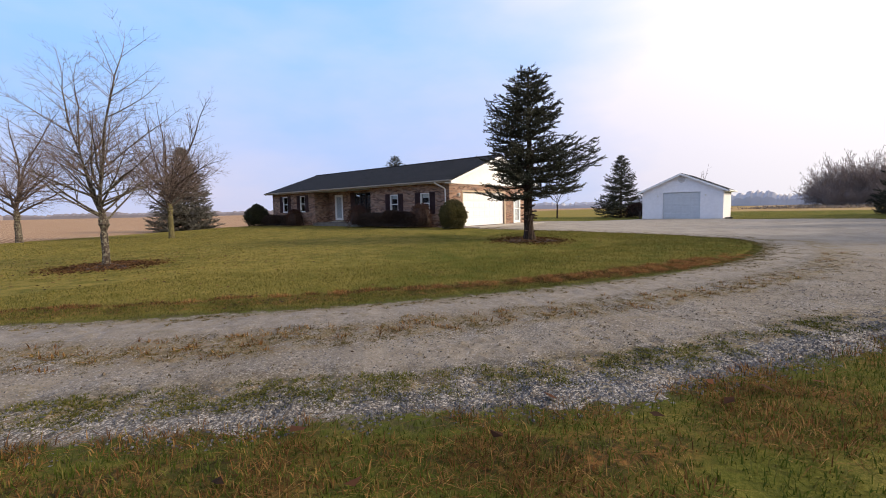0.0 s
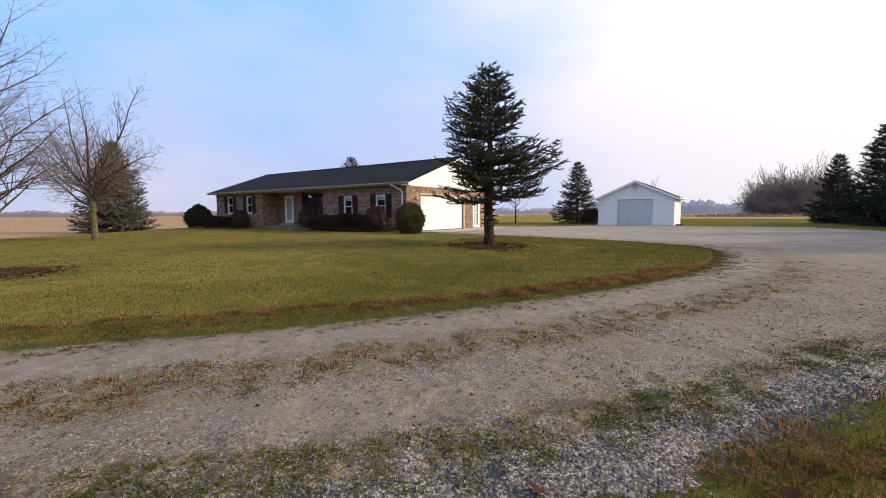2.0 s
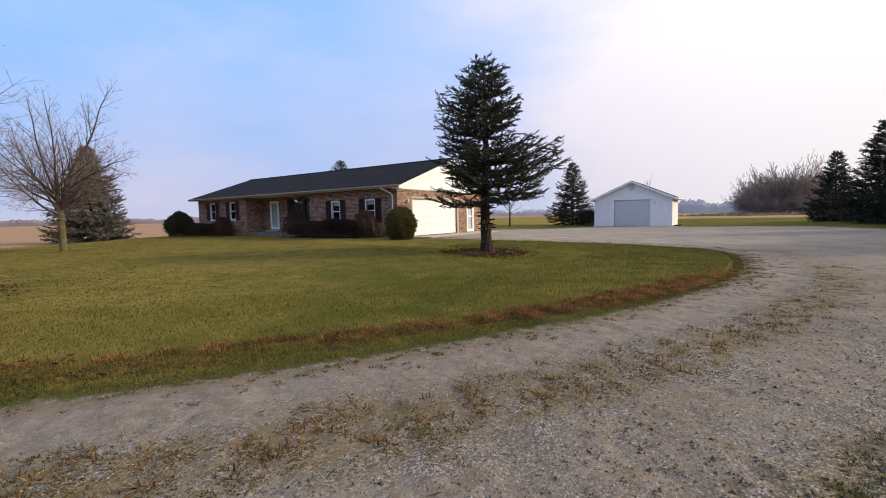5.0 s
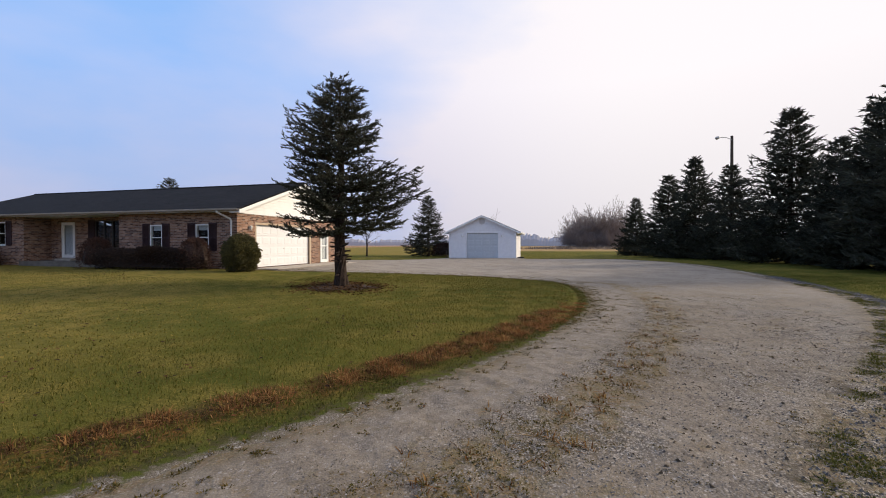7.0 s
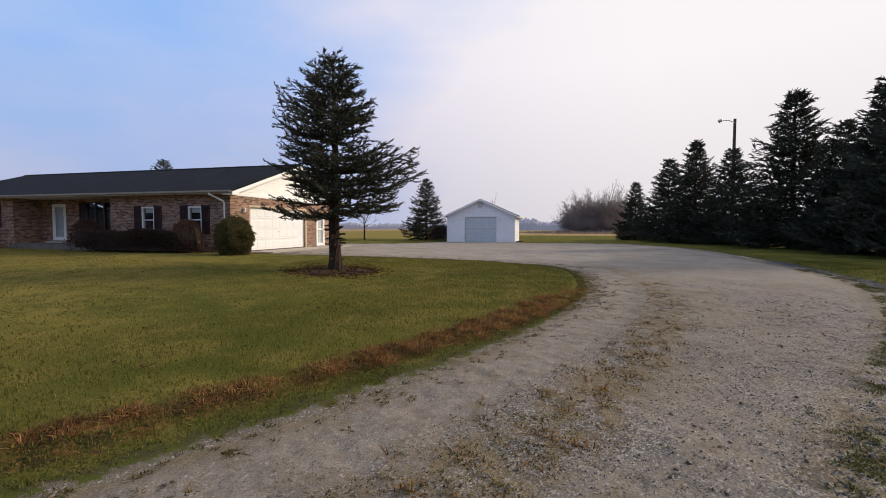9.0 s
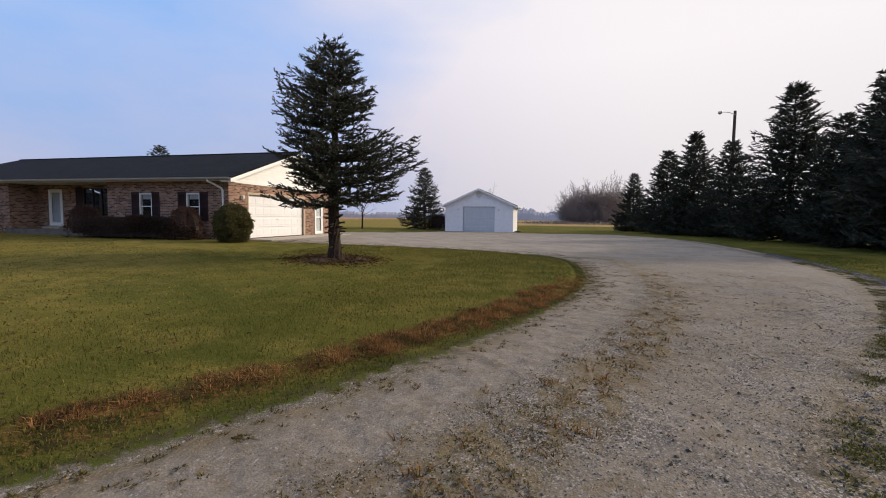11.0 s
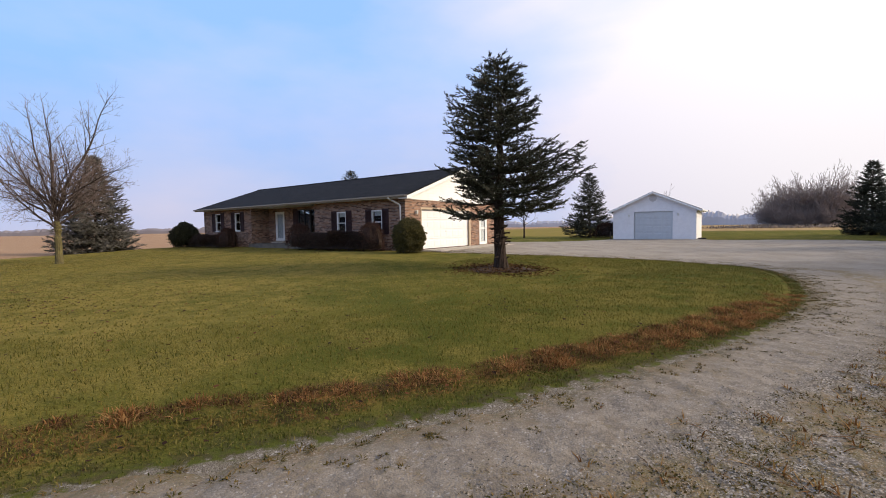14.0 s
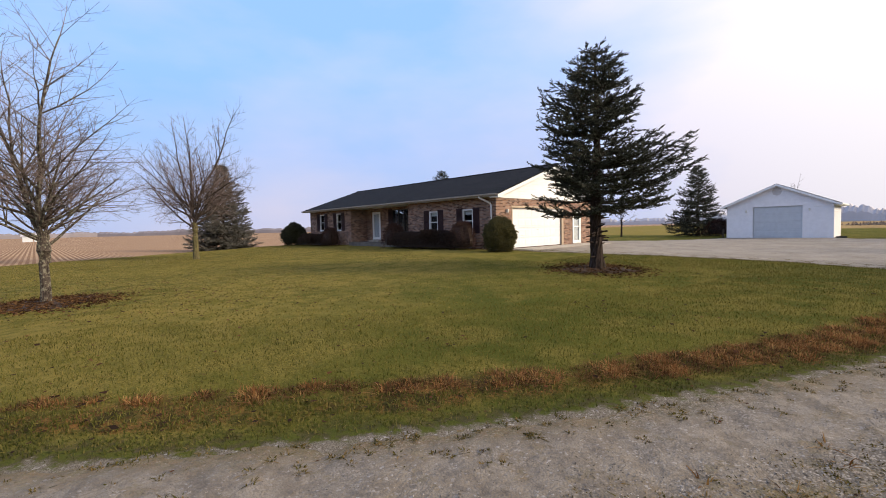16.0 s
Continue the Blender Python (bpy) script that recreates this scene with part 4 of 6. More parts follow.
for s in (-1, 1):
    xe = SXM + s * (SXM - SX0 + 0.42)
    ze = SPEAK - slope * (SXM - SX0 + 0.42)
    bm = bmesh.new()
    v = [bm.verts.new(p) for p in ((xe, SY - 0.38, ze), (SXM, SY - 0.38, SPEAK), (SXM, SY + SLEN + 0.38, SPEAK), (xe, SY + SLEN + 0.38, ze))]
    v += [bm.verts.new(q.co + Vector((0, 0, 0.05))) for q in v]
    for f in ((3, 2, 1, 0), (4, 5, 6, 7), (0, 1, 5, 4), (1, 2, 6, 5), (2, 3, 7, 6), (3, 0, 4, 7)):
        bm.faces.new([v[i] for i in f])
    bmesh.ops.recalc_face_normals(bm, faces=bm.faces[:])
    part("roof", bm, M_SHINGLE, shed, "dark shingle roof slope")
    bm = prism([(xe, ze - 0.14), (SXM, SPEAK - 0.14), (SXM, SPEAK + 0.03), (xe, ze + 0.03)], SY - 0.405, SY - 0.382)
    part("rake_board", bm, M_WHITE, shed, "white metal-clad rake board")
    bm = prism([(xe, ze - 0.03), (SXM, SPEAK - 0.03), (SXM, SPEAK - 0.015), (xe, ze - 0.015)], SY - 0.38, SY - 0.03)
    part("rake_soffit", bm, M_WHITE, shed)
    part("gutter", boxes((min(xe, xe + s * 0.11), max(xe, xe + s * 0.11), SY - 0.36, SY + SLEN + 0.36, ze - 0.09, ze + 0.03), bevel=0.02), M_WHITE, shed, "white eave gutter")
    part("soffit", boxes((min(xe, xe - s * 0.42), max(xe, xe - s * 0.42), SY - 0.38, SY + SLEN + 0.38, ze - 0.10, ze - 0.085)), M_WHITE, shed)
sectional_door(shed, SDOOR[1] - SDOOR[0], SDOOR[3] - SDOOR[2], 4, 4, M_GREYDOOR, pose(SDOOR[0], SY + 0.04, SDOOR[2]), "closed pale blue-grey sectional door")
part("door_trim", boxes((SDOOR[0] - 0.1, SDOOR[0], SY - 0.052, SY + 0.1, SZ, SDOOR[3]), (SDOOR[1], SDOOR[1] + 0.1, SY - 0.052, SY + 0.1, SZ, SDOOR[3]), (SDOOR[0] - 0.1, SDOOR[1] + 0.1, SY - 0.052, SY + 0.1, SDOOR[3], SDOOR[3] + 0.1)), M_VINYL, shed)
vent = part("gable_vent", tube([(SXM, SY - 0.06, 3.5), (SXM, SY - 0.005, 3.5)], 0.34, 8), M_VENT, shed, "octagonal gable vent")
for i in range(7):
    part("vent_slat", boxes((SXM - 0.22, SXM + 0.22, SY - 0.078, SY - 0.062, 3.5 - 0.24 + i * 0.08, 3.5 - 0.2 + i * 0.08)), M_VENT, vent)
lantern(shed, pose(SDOOR[0] - 0.45, SY - 0.045, 1.95))
lantern(shed, pose(SDOOR[1] + 0.42, SY - 0.045, 1.95))

# ---- trees ----


def basis(d):
    d = d / np.linalg.norm(d, axis=-1, keepdims=True)
    up = np.where(np.abs(d[:, 2:3]) > 0.95, np.array([[1.0, 0, 0]]), np.array([[0, 0, 1.0]]))
    a = np.cross(d, up)
    a /= np.linalg.norm(a, axis=-1, keepdims=True)
    return a, np.cross(d, a)


def rods(p0, p1, r0, r1, sides):
    """Tapered sticks as arrays of places and quads."""
    p0, p1, r0, r1 = np.asarray(p0), np.asarray(p1), np.asarray(r0)[:, None], np.asarray(r1)[:, None]
    a, b = basis(p1 - p0)
    ring = []
    for p, r in ((p0, r0), (p1, r1)):
        for s in range(sides):
            t = 2 * math.pi * s / sides
            ring.append(p + r * (math.cos(t) * a + math.sin(t) * b))
    v = np.stack(ring, 1)
    base = (np.arange(len(p0)) * 2 * sides)[:, None]
    f = [base + np.array([s, (s + 1) % sides, sides + (s + 1) % sides, sides + s]) for s in range(sides)]
    return v.reshape(-1, 3), np.concatenate(f)


def spindles(p, d, length, width):
    """Needled twigs: three-sided slim cones from p along d."""
    a, b = basis(d)
    d = d / np.linalg.norm(d, axis=-1, keepdims=True)
    L, W = length[:, None], width[:, None]
    v = [p + d * L]
    for s in range(3):
        t = 2 * math.pi * s / 3
        v.append(p + d * L * 0.12 * s + W * (math.cos(t) * a + math.sin(t) * b))
    v = np.stack(v, 1)
    base = (np.arange(len(p)) * 4)[:, None]
    f = [base + np.array(q) for q in ((0, 2, 1), (0, 3, 2), (0, 1, 3))]
    return v.reshape(-1, 3), np.concatenate(f)


def along(spine, t, u):
    return np.stack([np.interp(u, t, spine[:, c]) for c in range(3)], -1)


def spruce(name, label, height, reach, bare, seed, needles, bark, shoot=0.2, gap=0.07, droop=0.25, lift=None, trunk_r=0.16, stubs=0, whorl=0.33, side_gap=0.19, limbs=(5, 8), ragged=0.3, puff=0.38, fat=0.14):
    """A spruce: trunk, whorls of limbs with side branches in flat sprays, and needled shoots along them all.
    reach(h, angle): how far limbs go at the height h; lift(h, angle): how steeply they turn up."""
    rng = np.random.default_rng(seed)
    up = np.array([0, 0, 1.0])
    root = thing(name, label, "tree")
    hs = np.linspace(-0.1, height - 0.1, 14)
    part("trunk", tube([(0.04 * math.sin(h * 1.3 + seed), 0.04 * math.cos(h * 1.1), h) for h in hs], [trunk_r * (1.35 if h < 0.05 else 1.0) * (1 - 0.93 * max(h, 0) / height) for h in hs], 10), bark, root)
    L0, L1, R0, R1, P, D, LN = [], [], [], [], [], [], []

    def sticks(spine, r0, r1):
        rr = np.linspace(r0, r1, len(spine))
        L0.append(spine[:-1])
        L1.append(spine[1:])
        R0.append(rr[:-1])
        R1.append(rr[1:])

    def needle(spine, t, length, start, axis, side):
        m = int(length * (1 - start) / gap) + 3
        u = start + (1 - start) * (np.arange(m) + rng.random(m)) / m
        sgn = np.where(np.arange(m) % 2 == 0, 1.0, -1.0)
        P.append(along(spine, t, u) + rng.normal(0, 0.012, (m, 3)))
        D.append(axis * rng.uniform(0.55, 1.0, m)[:, None] + side * (sgn * rng.uniform(0.15, 0.85, m))[:, None] + up * rng.normal(0.17, 0.32, m)[:, None])
        LN.append(shoot * rng.uniform(0.6, 1.15, m) * (1.1 - 0.25 * u))

    h = bare
    while h < height - 0.15:
        n = int(rng.integers(*limbs))
        turn = rng.uniform(0, 6.28)
        for i in range(n):
            ang = turn + 6.283 * i / n + rng.normal(0, 0.2)
            hb = h + rng.normal(0, 0.35 * whorl)
            r = reach(hb / height, ang) * rng.uniform(1 - ragged, 1.08) if hb < height - 0.2 else 0.0
            if r < 0.12:
                continue
            out = np.array([math.cos(ang), math.sin(ang), 0.0])
            side = np.array([-out[1], out[0], 0.0])
            t = np.linspace(0, 1, max(4, int(r / 0.2) + 1))
            up_turn = lift(h / height, ang) if lift else 0.12 + 0.55 * (h / height) ** 2
            z = up_turn * r * t ** 1.5 - droop * r * np.sin(t * 2.2) * 0.6
            spine = up * hb + out * (r * t)[:, None] + up * z[:, None] + side * (0.06 * r * np.sin(t * 2.6 + ang * 3))[:, None]
            sticks(spine, 0.010 + 0.013 * r, 0.006)
            needle(spine, t, r, 0.3, out, side)
            k = max(2, int(r * 0.85 / side_gap))
            for j in range(2 * k):
                u = 0.15 + 0.83 * (j + rng.random()) / (2 * k)
                if rng.random() < 0.12:
                    continue
                ln = (0.32 * r * (1 - u) ** 0.6 + 0.09 * r ** 0.5 + 0.12) * rng.uniform(0.6, 1.15)
                sg = 1.0 if j % 2 else -1.0
                ax = out * rng.uniform(0.6, 0.95) + side * sg * rng.uniform(0.5, 0.95) + up * rng.normal(0.08, puff)
                ax = ax / np.linalg.norm(ax)
                tt = np.linspace(0, 1, 3)
                q = along(spine, t, np.array([u]))
                sub = q + ax * (ln * tt)[:, None] + up * (ln * (0.16 * tt ** 2 - 0.14 * tt * (1 - tt)))[:, None]
                if ln > 2.2 * shoot:
                    sticks(sub, 0.008 + 0.004 * ln, 0.004)
                needle(sub, tt, ln, 0.08, ax, np.cross(ax, up))
        h += whorl * rng.uniform(0.65, 1.2) * (0.7 + 0.3 * (1 - h / height))
    m = 26
    P.append(np.stack([rng.normal(0, 0.025, m), rng.normal(0, 0.025, m), height - rng.uniform(0.1, 0.6, m)], -1))
    D.append(np.stack([rng.normal(0, 0.55, m), rng.normal(0, 0.55, m), np.full(m, 0.9)], -1))
    LN.append(np.full(m, shoot))
    v, f = rods(np.concatenate(L0), np.concatenate(L1), np.concatenate(R0), np.concatenate(R1), 3)
    raw("limbwork", v, f, bark, root)
    P, D, LN = np.concatenate(P), np.concatenate(D), np.concatenate(LN)
    v, f = spindles(P, D, LN, LN * fat * rng.uniform(0.8, 1.2, len(LN)))
    raw("crown", v, f, needles, root)
    if stubs:
        a, hh = rng.uniform(0, 6.28, stubs), rng.uniform(0.25, bare, stubs)
        for t, h0, ln in zip(a, hh, rng.uniform(0.30, 0.46, stubs)):
            part("branch_stub", tube([(0.05 * math.cos(t), 0.05 * math.sin(t), h0), (ln * math.cos(t), ln * math.sin(t), h0 + rng.normal(0, 0.05))], [0.045, 0.014], 5), bark, root)
    return root


def bare_tree(name, label, height, seed, bark, fork=1.2, trunk_r=0.11, depth=4, twigs=M_TWIG, category="tree", first=9, crown=2.2, limb=None, leaders=2, thin_r=0.0032, gap=0.2, burl=0.0, low=0.75):
    """A leafless tree: upright leaders and spreading limbs that carry ever finer side branches; thick limbs and fine twigs are parts."""
    rng = np.random.default_rng(seed)
    root = thing(name, label, category)
    thick, thin = [], []
    up = np.array([0, 0, 1.0])

    def grow(p, d, length, r, level, rise):
        n = max(3, int(length / 0.26))
        s, r_root = rng.normal(0, 1, 3), r
        nxt = gap * rng.uniform(0.8, 1.6) if level > 1 else 0.35
        for i in range(n):
            d = d + rng.normal(0, 0.06, 3) + up * rise / n
            d = d / np.linalg.norm(d)
            q = p + d * length / n
            r1 = max(r_root * (1 - (i + 1) / n) ** 0.8, thin_r * 0.75)
            (thick if r > 0.012 else thin).append((p, q, r, r1))
            gone = length * (i + 1) / n
            while level < depth and gone > nxt and i < n - 1:
                s = np.cross(d, s) + rng.normal(0, 0.35, 3)
                s = s - d * (s @ d)
                s = s / np.linalg.norm(s)
                ln = ((length - nxt) * 0.5 + (0.45 if level == 1 else 0.12)) * rng.uniform(0.5, 1.1)
                e = d + s * rng.uniform(0.75, 1.25)
                grow(q, e / np.linalg.norm(e), ln, max(min(r1 * 0.62, 0.004 + 0.009 * ln), thin_r), level + 1, 0.15)
                nxt += gap * rng.uniform(0.6, 1.4) * (1.15 if level == 1 else 0.7)
            p, r = q, r1

    tr = trunk_r
    part("trunk", tube([(0, 0, -0.1), (0, 0, 0.05), (0.01, 0.01, fork * 0.3), (0.02, 0.0, fork * 0.7), (0.03 * (1 + burl), 0.02, fork * 0.9), (0.0, 0.02, fork), (0.0, 0.0, fork + 0.3)], [tr * 1.5, tr * 1.12, tr * 0.98, tr * 0.95, tr * (1.0 + burl), tr * (1.05 + 0.5 * burl), tr * 0.7], 12), bark, root)
    for i in range(leaders):
        a = rng.uniform(0, 6.28)
        e = np.array([math.cos(a) * 0.2, math.sin(a) * 0.2, 1.0])
        grow(np.array([0.0, 0.0, fork + 0.1]), e / np.linalg.norm(e), (height - fork) * (0.9 if i == 0 else rng.uniform(0.7, 0.88)), tr * (0.55 if i == 0 else 0.42), 1, 0.1)
    for i in range(first):
        ang = 6.283 * i / first + rng.normal(0, 0.25)
        el = rng.uniform(0.45, 1.05)
        e = np.array([math.cos(ang) * math.cos(el), math.sin(ang) * math.cos(el), math.sin(el)])
        grow(np.array([0.0, 0.0, fork + rng.uniform(-0.1, 0.9)]), e, (height - fork) * rng.uniform(0.42, 0.62) * low, tr * rng.uniform(0.26, 0.4), 1, 0.3)
    ends = np.array([s[1] for s in thick + thin])
    kz = (height - fork) / (ends[:, 2].max() - fork)
    kr = crown / np.quantile(np.hypot(ends[:, 0], ends[:, 1]), 0.985)

    def fit_in(p):
        p = np.array(p)
        return np.stack([p[:, 0] * kr, p[:, 1] * kr, np.where(p[:, 2] > fork, fork + (p[:, 2] - fork) * kz, p[:, 2])], -1)

    for nm, some, sides, mt in (("limbwork", thick, 4 if depth > 3 else 3, limb or bark), ("twig_crown", thin, 3, twigs)):
        if some:
            v, f = rods(fit_in([s[0] for s in some]), fit_in([s[1] for s in some]), [s[2] for s in some], [s[3] for s in some], sides)
            raw(nm, v, f, mt, root)
    return root


def stand(ob, x, y, turn=0.0, scale=1.0, sink=0.02):
    ob.matrix_world = pose(x, y, on_ground(x, y) - sink, 0, 0, turn) @ Matrix.Diagonal((scale, scale, scale, 1))
    return ob


RIGHT = math.atan2(0.55, 0.83)


def front_reach(h, ang):
    """Rounded head, and a heavy lobe of long limbs low on one side."""
    right = math.cos(ang - RIGHT)
    plain_r = np.interp(h, [0.24, 0.30, 0.42, 0.52, 0.62, 0.72, 0.84, 0.94, 1.0], [1.9, 2.15, 1.9, 1.95, 2.05, 1.75, 1.2, 0.6, 0.1])
    lobe_r = np.interp(h, [0.24, 0.30, 0.37, 0.45, 0.50, 0.55, 0.60, 0.68, 0.76, 0.85, 0.94, 1.0], [1.9, 2.5, 2.75, 2.75, 2.6, 1.5, 1.0, 1.35, 1.35, 1.0, 0.55, 0.1])
    return float(plain_r + (lobe_r - plain_r) * step(0.0, 0.9, right))


def front_lift(h, ang):
    right = float(step(0.1, 0.9, math.cos(ang - RIGHT)))
    return 0.10 + 0.5 * h ** 2 + right * float(np.interp(h, [0.27, 0.36, 0.5, 0.58], [0.03, 0.08, 0.14, 0.0]))


stand(spruce("spruce_tree", "tall uneven dark spruce with bare lower trunk, in mulch", 7.05, front_reach, 1.98, 3, M_NEEDLE, M_BARKS, shoot=0.115, gap=0.028, droop=0.14, lift=front_lift, trunk_r=0.225, stubs=40, whorl=0.31, side_gap=0.16, limbs=(6, 10), ragged=0.34, puff=0.3, fat=0.19), 7.3, -3.75)


def cone(base, bulge=0.0):
    return lambda h, ang: base * min(1.0, 0.8 + 2.5 * h) * (1.02 - h) ** 0.88 * (1 + 0.12 * math.sin(3 * ang + 7 * h)) * (1 + bulge * math.sin(h * 9))


stand(spruce("spruce_tree", "broad grey-blue spruce with skirts down to the grass", 7.35, cone(3.1), 0.15, 5, M_BLUE, M_BARKS, shoot=0.24, gap=0.075, droop=0.2, whorl=0.25, side_gap=0.24, limbs=(7, 10), ragged=0.2), -26.3, -5.0)
stand(spruce("spruce_tree", "dense dark spruce beside the outbuilding", 7.15, cone(3.4, 0.05), 0.3, 8, M_NEEDLE, M_BARKS, shoot=0.24, gap=0.08, droop=0.12, whorl=0.32, side_gap=0.26, limbs=(6, 9)), -0.15, 31.6)
far_spruce = stand(spruce("spruce_tree", "dark spruce whose tip shows over the roof", 8.1, cone(4.6), 0.3, 12, M_NEEDLE, M_BARKS, shoot=0.24, gap=0.09, whorl=0.4, side_gap=0.3), -23.1, 18.0)

kind_a = spruce("spruce_tree", "tall dark spruce in a windbreak row", 10.0, cone(4.5, 0.05), 0.3, 21, M_NEEDLE, M_BARKS, shoot=0.30, gap=0.085, droop=0.18, whorl=0.36, trunk_r=0.2, side_gap=0.28, limbs=(6, 9), ragged=0.42)
kind_b = spruce("spruce_tree", "tall dark spruce in a windbreak row", 10.0, cone(4.9, 0.07), 0.3, 22, M_NEEDLE, M_BARKS, shoot=0.30, gap=0.085, droop=0.12, whorl=0.38, trunk_r=0.2, side_gap=0.28, limbs=(6, 9), ragged=0.45)
ROW = [(23.4, 38.5, 6.9), (25.6, 32.7, 8.6), (27.0, 28.8, 9.7), (28.6, 24.6, 8.1), (30.5, 19.2, 11.1), (31.6, 15.6, 8.1), (32.0, 12.8, 9.6), (32.3, 9.6, 11.5)]
for n, (x, y, h) in enumerate(ROW):
    src = (kind_a, kind_b)[n % 2]
    ob = src if n < 2 else copy_thing(src, Matrix())
    stand(tagged(ob, group="windbreak spruces"), x, y, 47 * n, h / 10.0)

stand(bare_tree("maple_tree", "leafless young maple with pale lichen-spotted bark, in mulch", 6.9, 31, M_BARK, 1.35, 0.095, crown=2.6, first=14, leaders=3, burl=0.45, gap=0.145), 0.9, -16.85)
stand(bare_tree("maple_tree", "small leafless tree with olive-green trunk on the lawn", 9.4, 36, M_BARKY, 1.9, 0.16, crown=3.6, limb=M_LIMB, first=17, leaders=3, gap=0.21, thin_r=0.006, low=1.05), -14.4, -10.1)
stand(bare_tree("maple_tree", "leafless maple at the far side of the lawn", 8.7, 33, M_BARK, 1.6, 0.17, crown=3.7, limb=M_LIMB, first=14, leaders=3, gap=0.24, thin_r=0.006, low=1.0), -19.6, -16.5)
stand(bare_tree("sapling", "slim leafless sapling on the rear lawn", 5.6, 34, M_BARKS, 1.5, 0.10, depth=3, crown=2.4, first=7, leaders=2, gap=0.3, thin_r=0.008), -7.1, 29.7)

# ---- shrubs along the house ----


def shrub(name, label, shape, leaves, mat, seed, leaf=0.055, core=0.86, twiggy=False):
    """A clipped shrub: dark inner body of branches, and many small leaves on its uneven skin. shape(u, v): a place on the skin."""
    rng = np.random.default_rng(seed)
    root = thing(name, label, "shrub")
    uu, vv = np.meshgrid(np.linspace(0, 1, 25), np.linspace(0, 1, 13))
    p = np.stack([np.array(shape(u, v)) for u, v in zip(uu.ravel(), vv.ravel())])
    mid = p.mean(0)
    i = np.arange(25 * 13).reshape(13, 25)
    q = np.stack([i[:-1, :-1], i[:-1, 1:], i[1:, 1:], i[1:, :-1]], -1).reshape(-1, 4)
    raw("inner_body", mid + (p - mid) * core, q, M_BARB if twiggy else mat, root)
    u, v = rng.uniform(0, 1, leaves), rng.uniform(0, 1, leaves) ** 0.8
    s = np.stack([np.array(shape(a, b)) for a, b in zip(u, v)])
    out = s - mid
    s = mid + out * (rng.uniform(core - 0.02, 1.03, leaves) + 0.05 * np.abs(rng.normal(0, 1, leaves)) + 0.05 * np.sin(17 * u + 5 * np.sin(11 * v)))[:, None]
    d = out / np.linalg.norm(out, axis=1, keepdims=True) + rng.normal(0, 0.65, (leaves, 3)) + np.array([0, 0, 0.25])
    ln = rng.uniform(0.6, 1.5, leaves) * leaf * (1.6 if twiggy else 1.0)
    vv_, f = spindles(s, d, ln, ln * (0.16 if twiggy else 0.42))
    raw("foliage", vv_, f, mat, root)
    return root


def dome(rx, ry, h, seed, power=1.0):
    def at(u, v):
        a, e = 6.2832 * u, v * math.pi / 2
        w = 1 + 0.07 * math.sin(5 * a + seed) + 0.05 * math.sin(9 * a + 6 * v + seed) + 0.04 * math.sin(13 * v + 3 * a)
        c = max(math.cos(e), 0.0) ** power * (1 if v > 0.12 else 0.86 + v)
        return rx * w * c * math.cos(a), ry * w * c * math.sin(a), h * (math.sin(e) * (1 + 0.04 * math.sin(4 * a + seed)))
    return at


def egg(r, h, seed, point=1.0):
    def at(u, v):
        a = 6.2832 * u
        w = 1 + 0.06 * math.sin(5 * a + seed) + 0.05 * math.sin(9 * a + 6 * v + seed) + 0.04 * math.sin(13 * v + 3 * a)
        c = math.sqrt(max(0.0, 1 - ((v - 0.42) / 0.58) ** 2)) ** point if v > 0.42 else 0.62 + 0.38 * math.sin(v / 0.42 * math.pi / 2)
        return r * w * c * math.cos(a), r * w * c * math.sin(a), h * v
    return at


def bank(length, depth, h, seed):
    def at(u, v):
        a = 6.2832 * u
        cx, cy = math.cos(a), math.sin(a)
        k = 1 / max(abs(cx) ** 6 + abs(cy) ** 6, 1e-6) ** (1 / 6)
        e = v * math.pi / 2
        c = max(math.cos(e), 0) ** 0.35
        x, y = length / 2 * cx * k * c, depth / 2 * cy * k * c
        return x, y, h * math.sin(e) ** 0.6 * (1 + 0.07 * math.sin(2.3 * x + seed) + 0.04 * math.sin(5.1 * x + 2 * seed))
    return at


stand(shrub("round_bush", "rounded clipped evergreen bush at the garage corner", egg(0.70, 1.58, 1.0), 16000, M_YEW, 41, 0.05, 0.82), 1.15, -1.1)
stand(shrub("hedge", "low dark clipped hedge under the windows", bank(5.6, 1.05, 0.92, 1.0), 15000, M_BARB, 42, 0.075, 0.8, True), -3.95, -1.0)
stand(shrub("red_shrub", "reddish-brown rounded shrub in the hedge", dome(0.75, 0.6, 1.38, 2.0, 0.6), 2600, M_RED, 43, 0.05, 0.82, True), -1.45, -0.95)
stand(shrub("red_shrub", "reddish-brown open shrub beside the porch", dome(0.85, 0.7, 1.42, 3.0, 0.75), 2300, M_RED, 44, 0.06, 0.75, True), -7.3, -0.95)
stand(shrub("hedge", "low dark clipped hedge by the end windows", bank(4.6, 1.0, 0.82, 4.0), 12000, M_BARB, 45, 0.075, 0.8, True), -17.4, -0.95)
stand(shrub("red_shrub", "reddish-brown rounded shrub at the porch corner", dome(0.72, 0.65, 1.28, 5.0, 0.6), 2200, M_RED, 46, 0.05, 0.82, True), -15.1, -0.95)
stand(shrub("dark_bush", "dark evergreen bush at the end of the house", egg(0.95, 1.85, 6.0, 1.6), 9000, M_DARKYEW, 47, 0.075, 0.8), -20.9, -1.1)
stand(shrub("dry_shrub", "brown leafless shrub by the outbuilding spruce", dome(1.3, 0.9, 1.5, 7.0, 0.7), 2200, M_RED, 48, 0.09, 0.75, True), 1.9, 30.6)

# ---- mulch rings ----


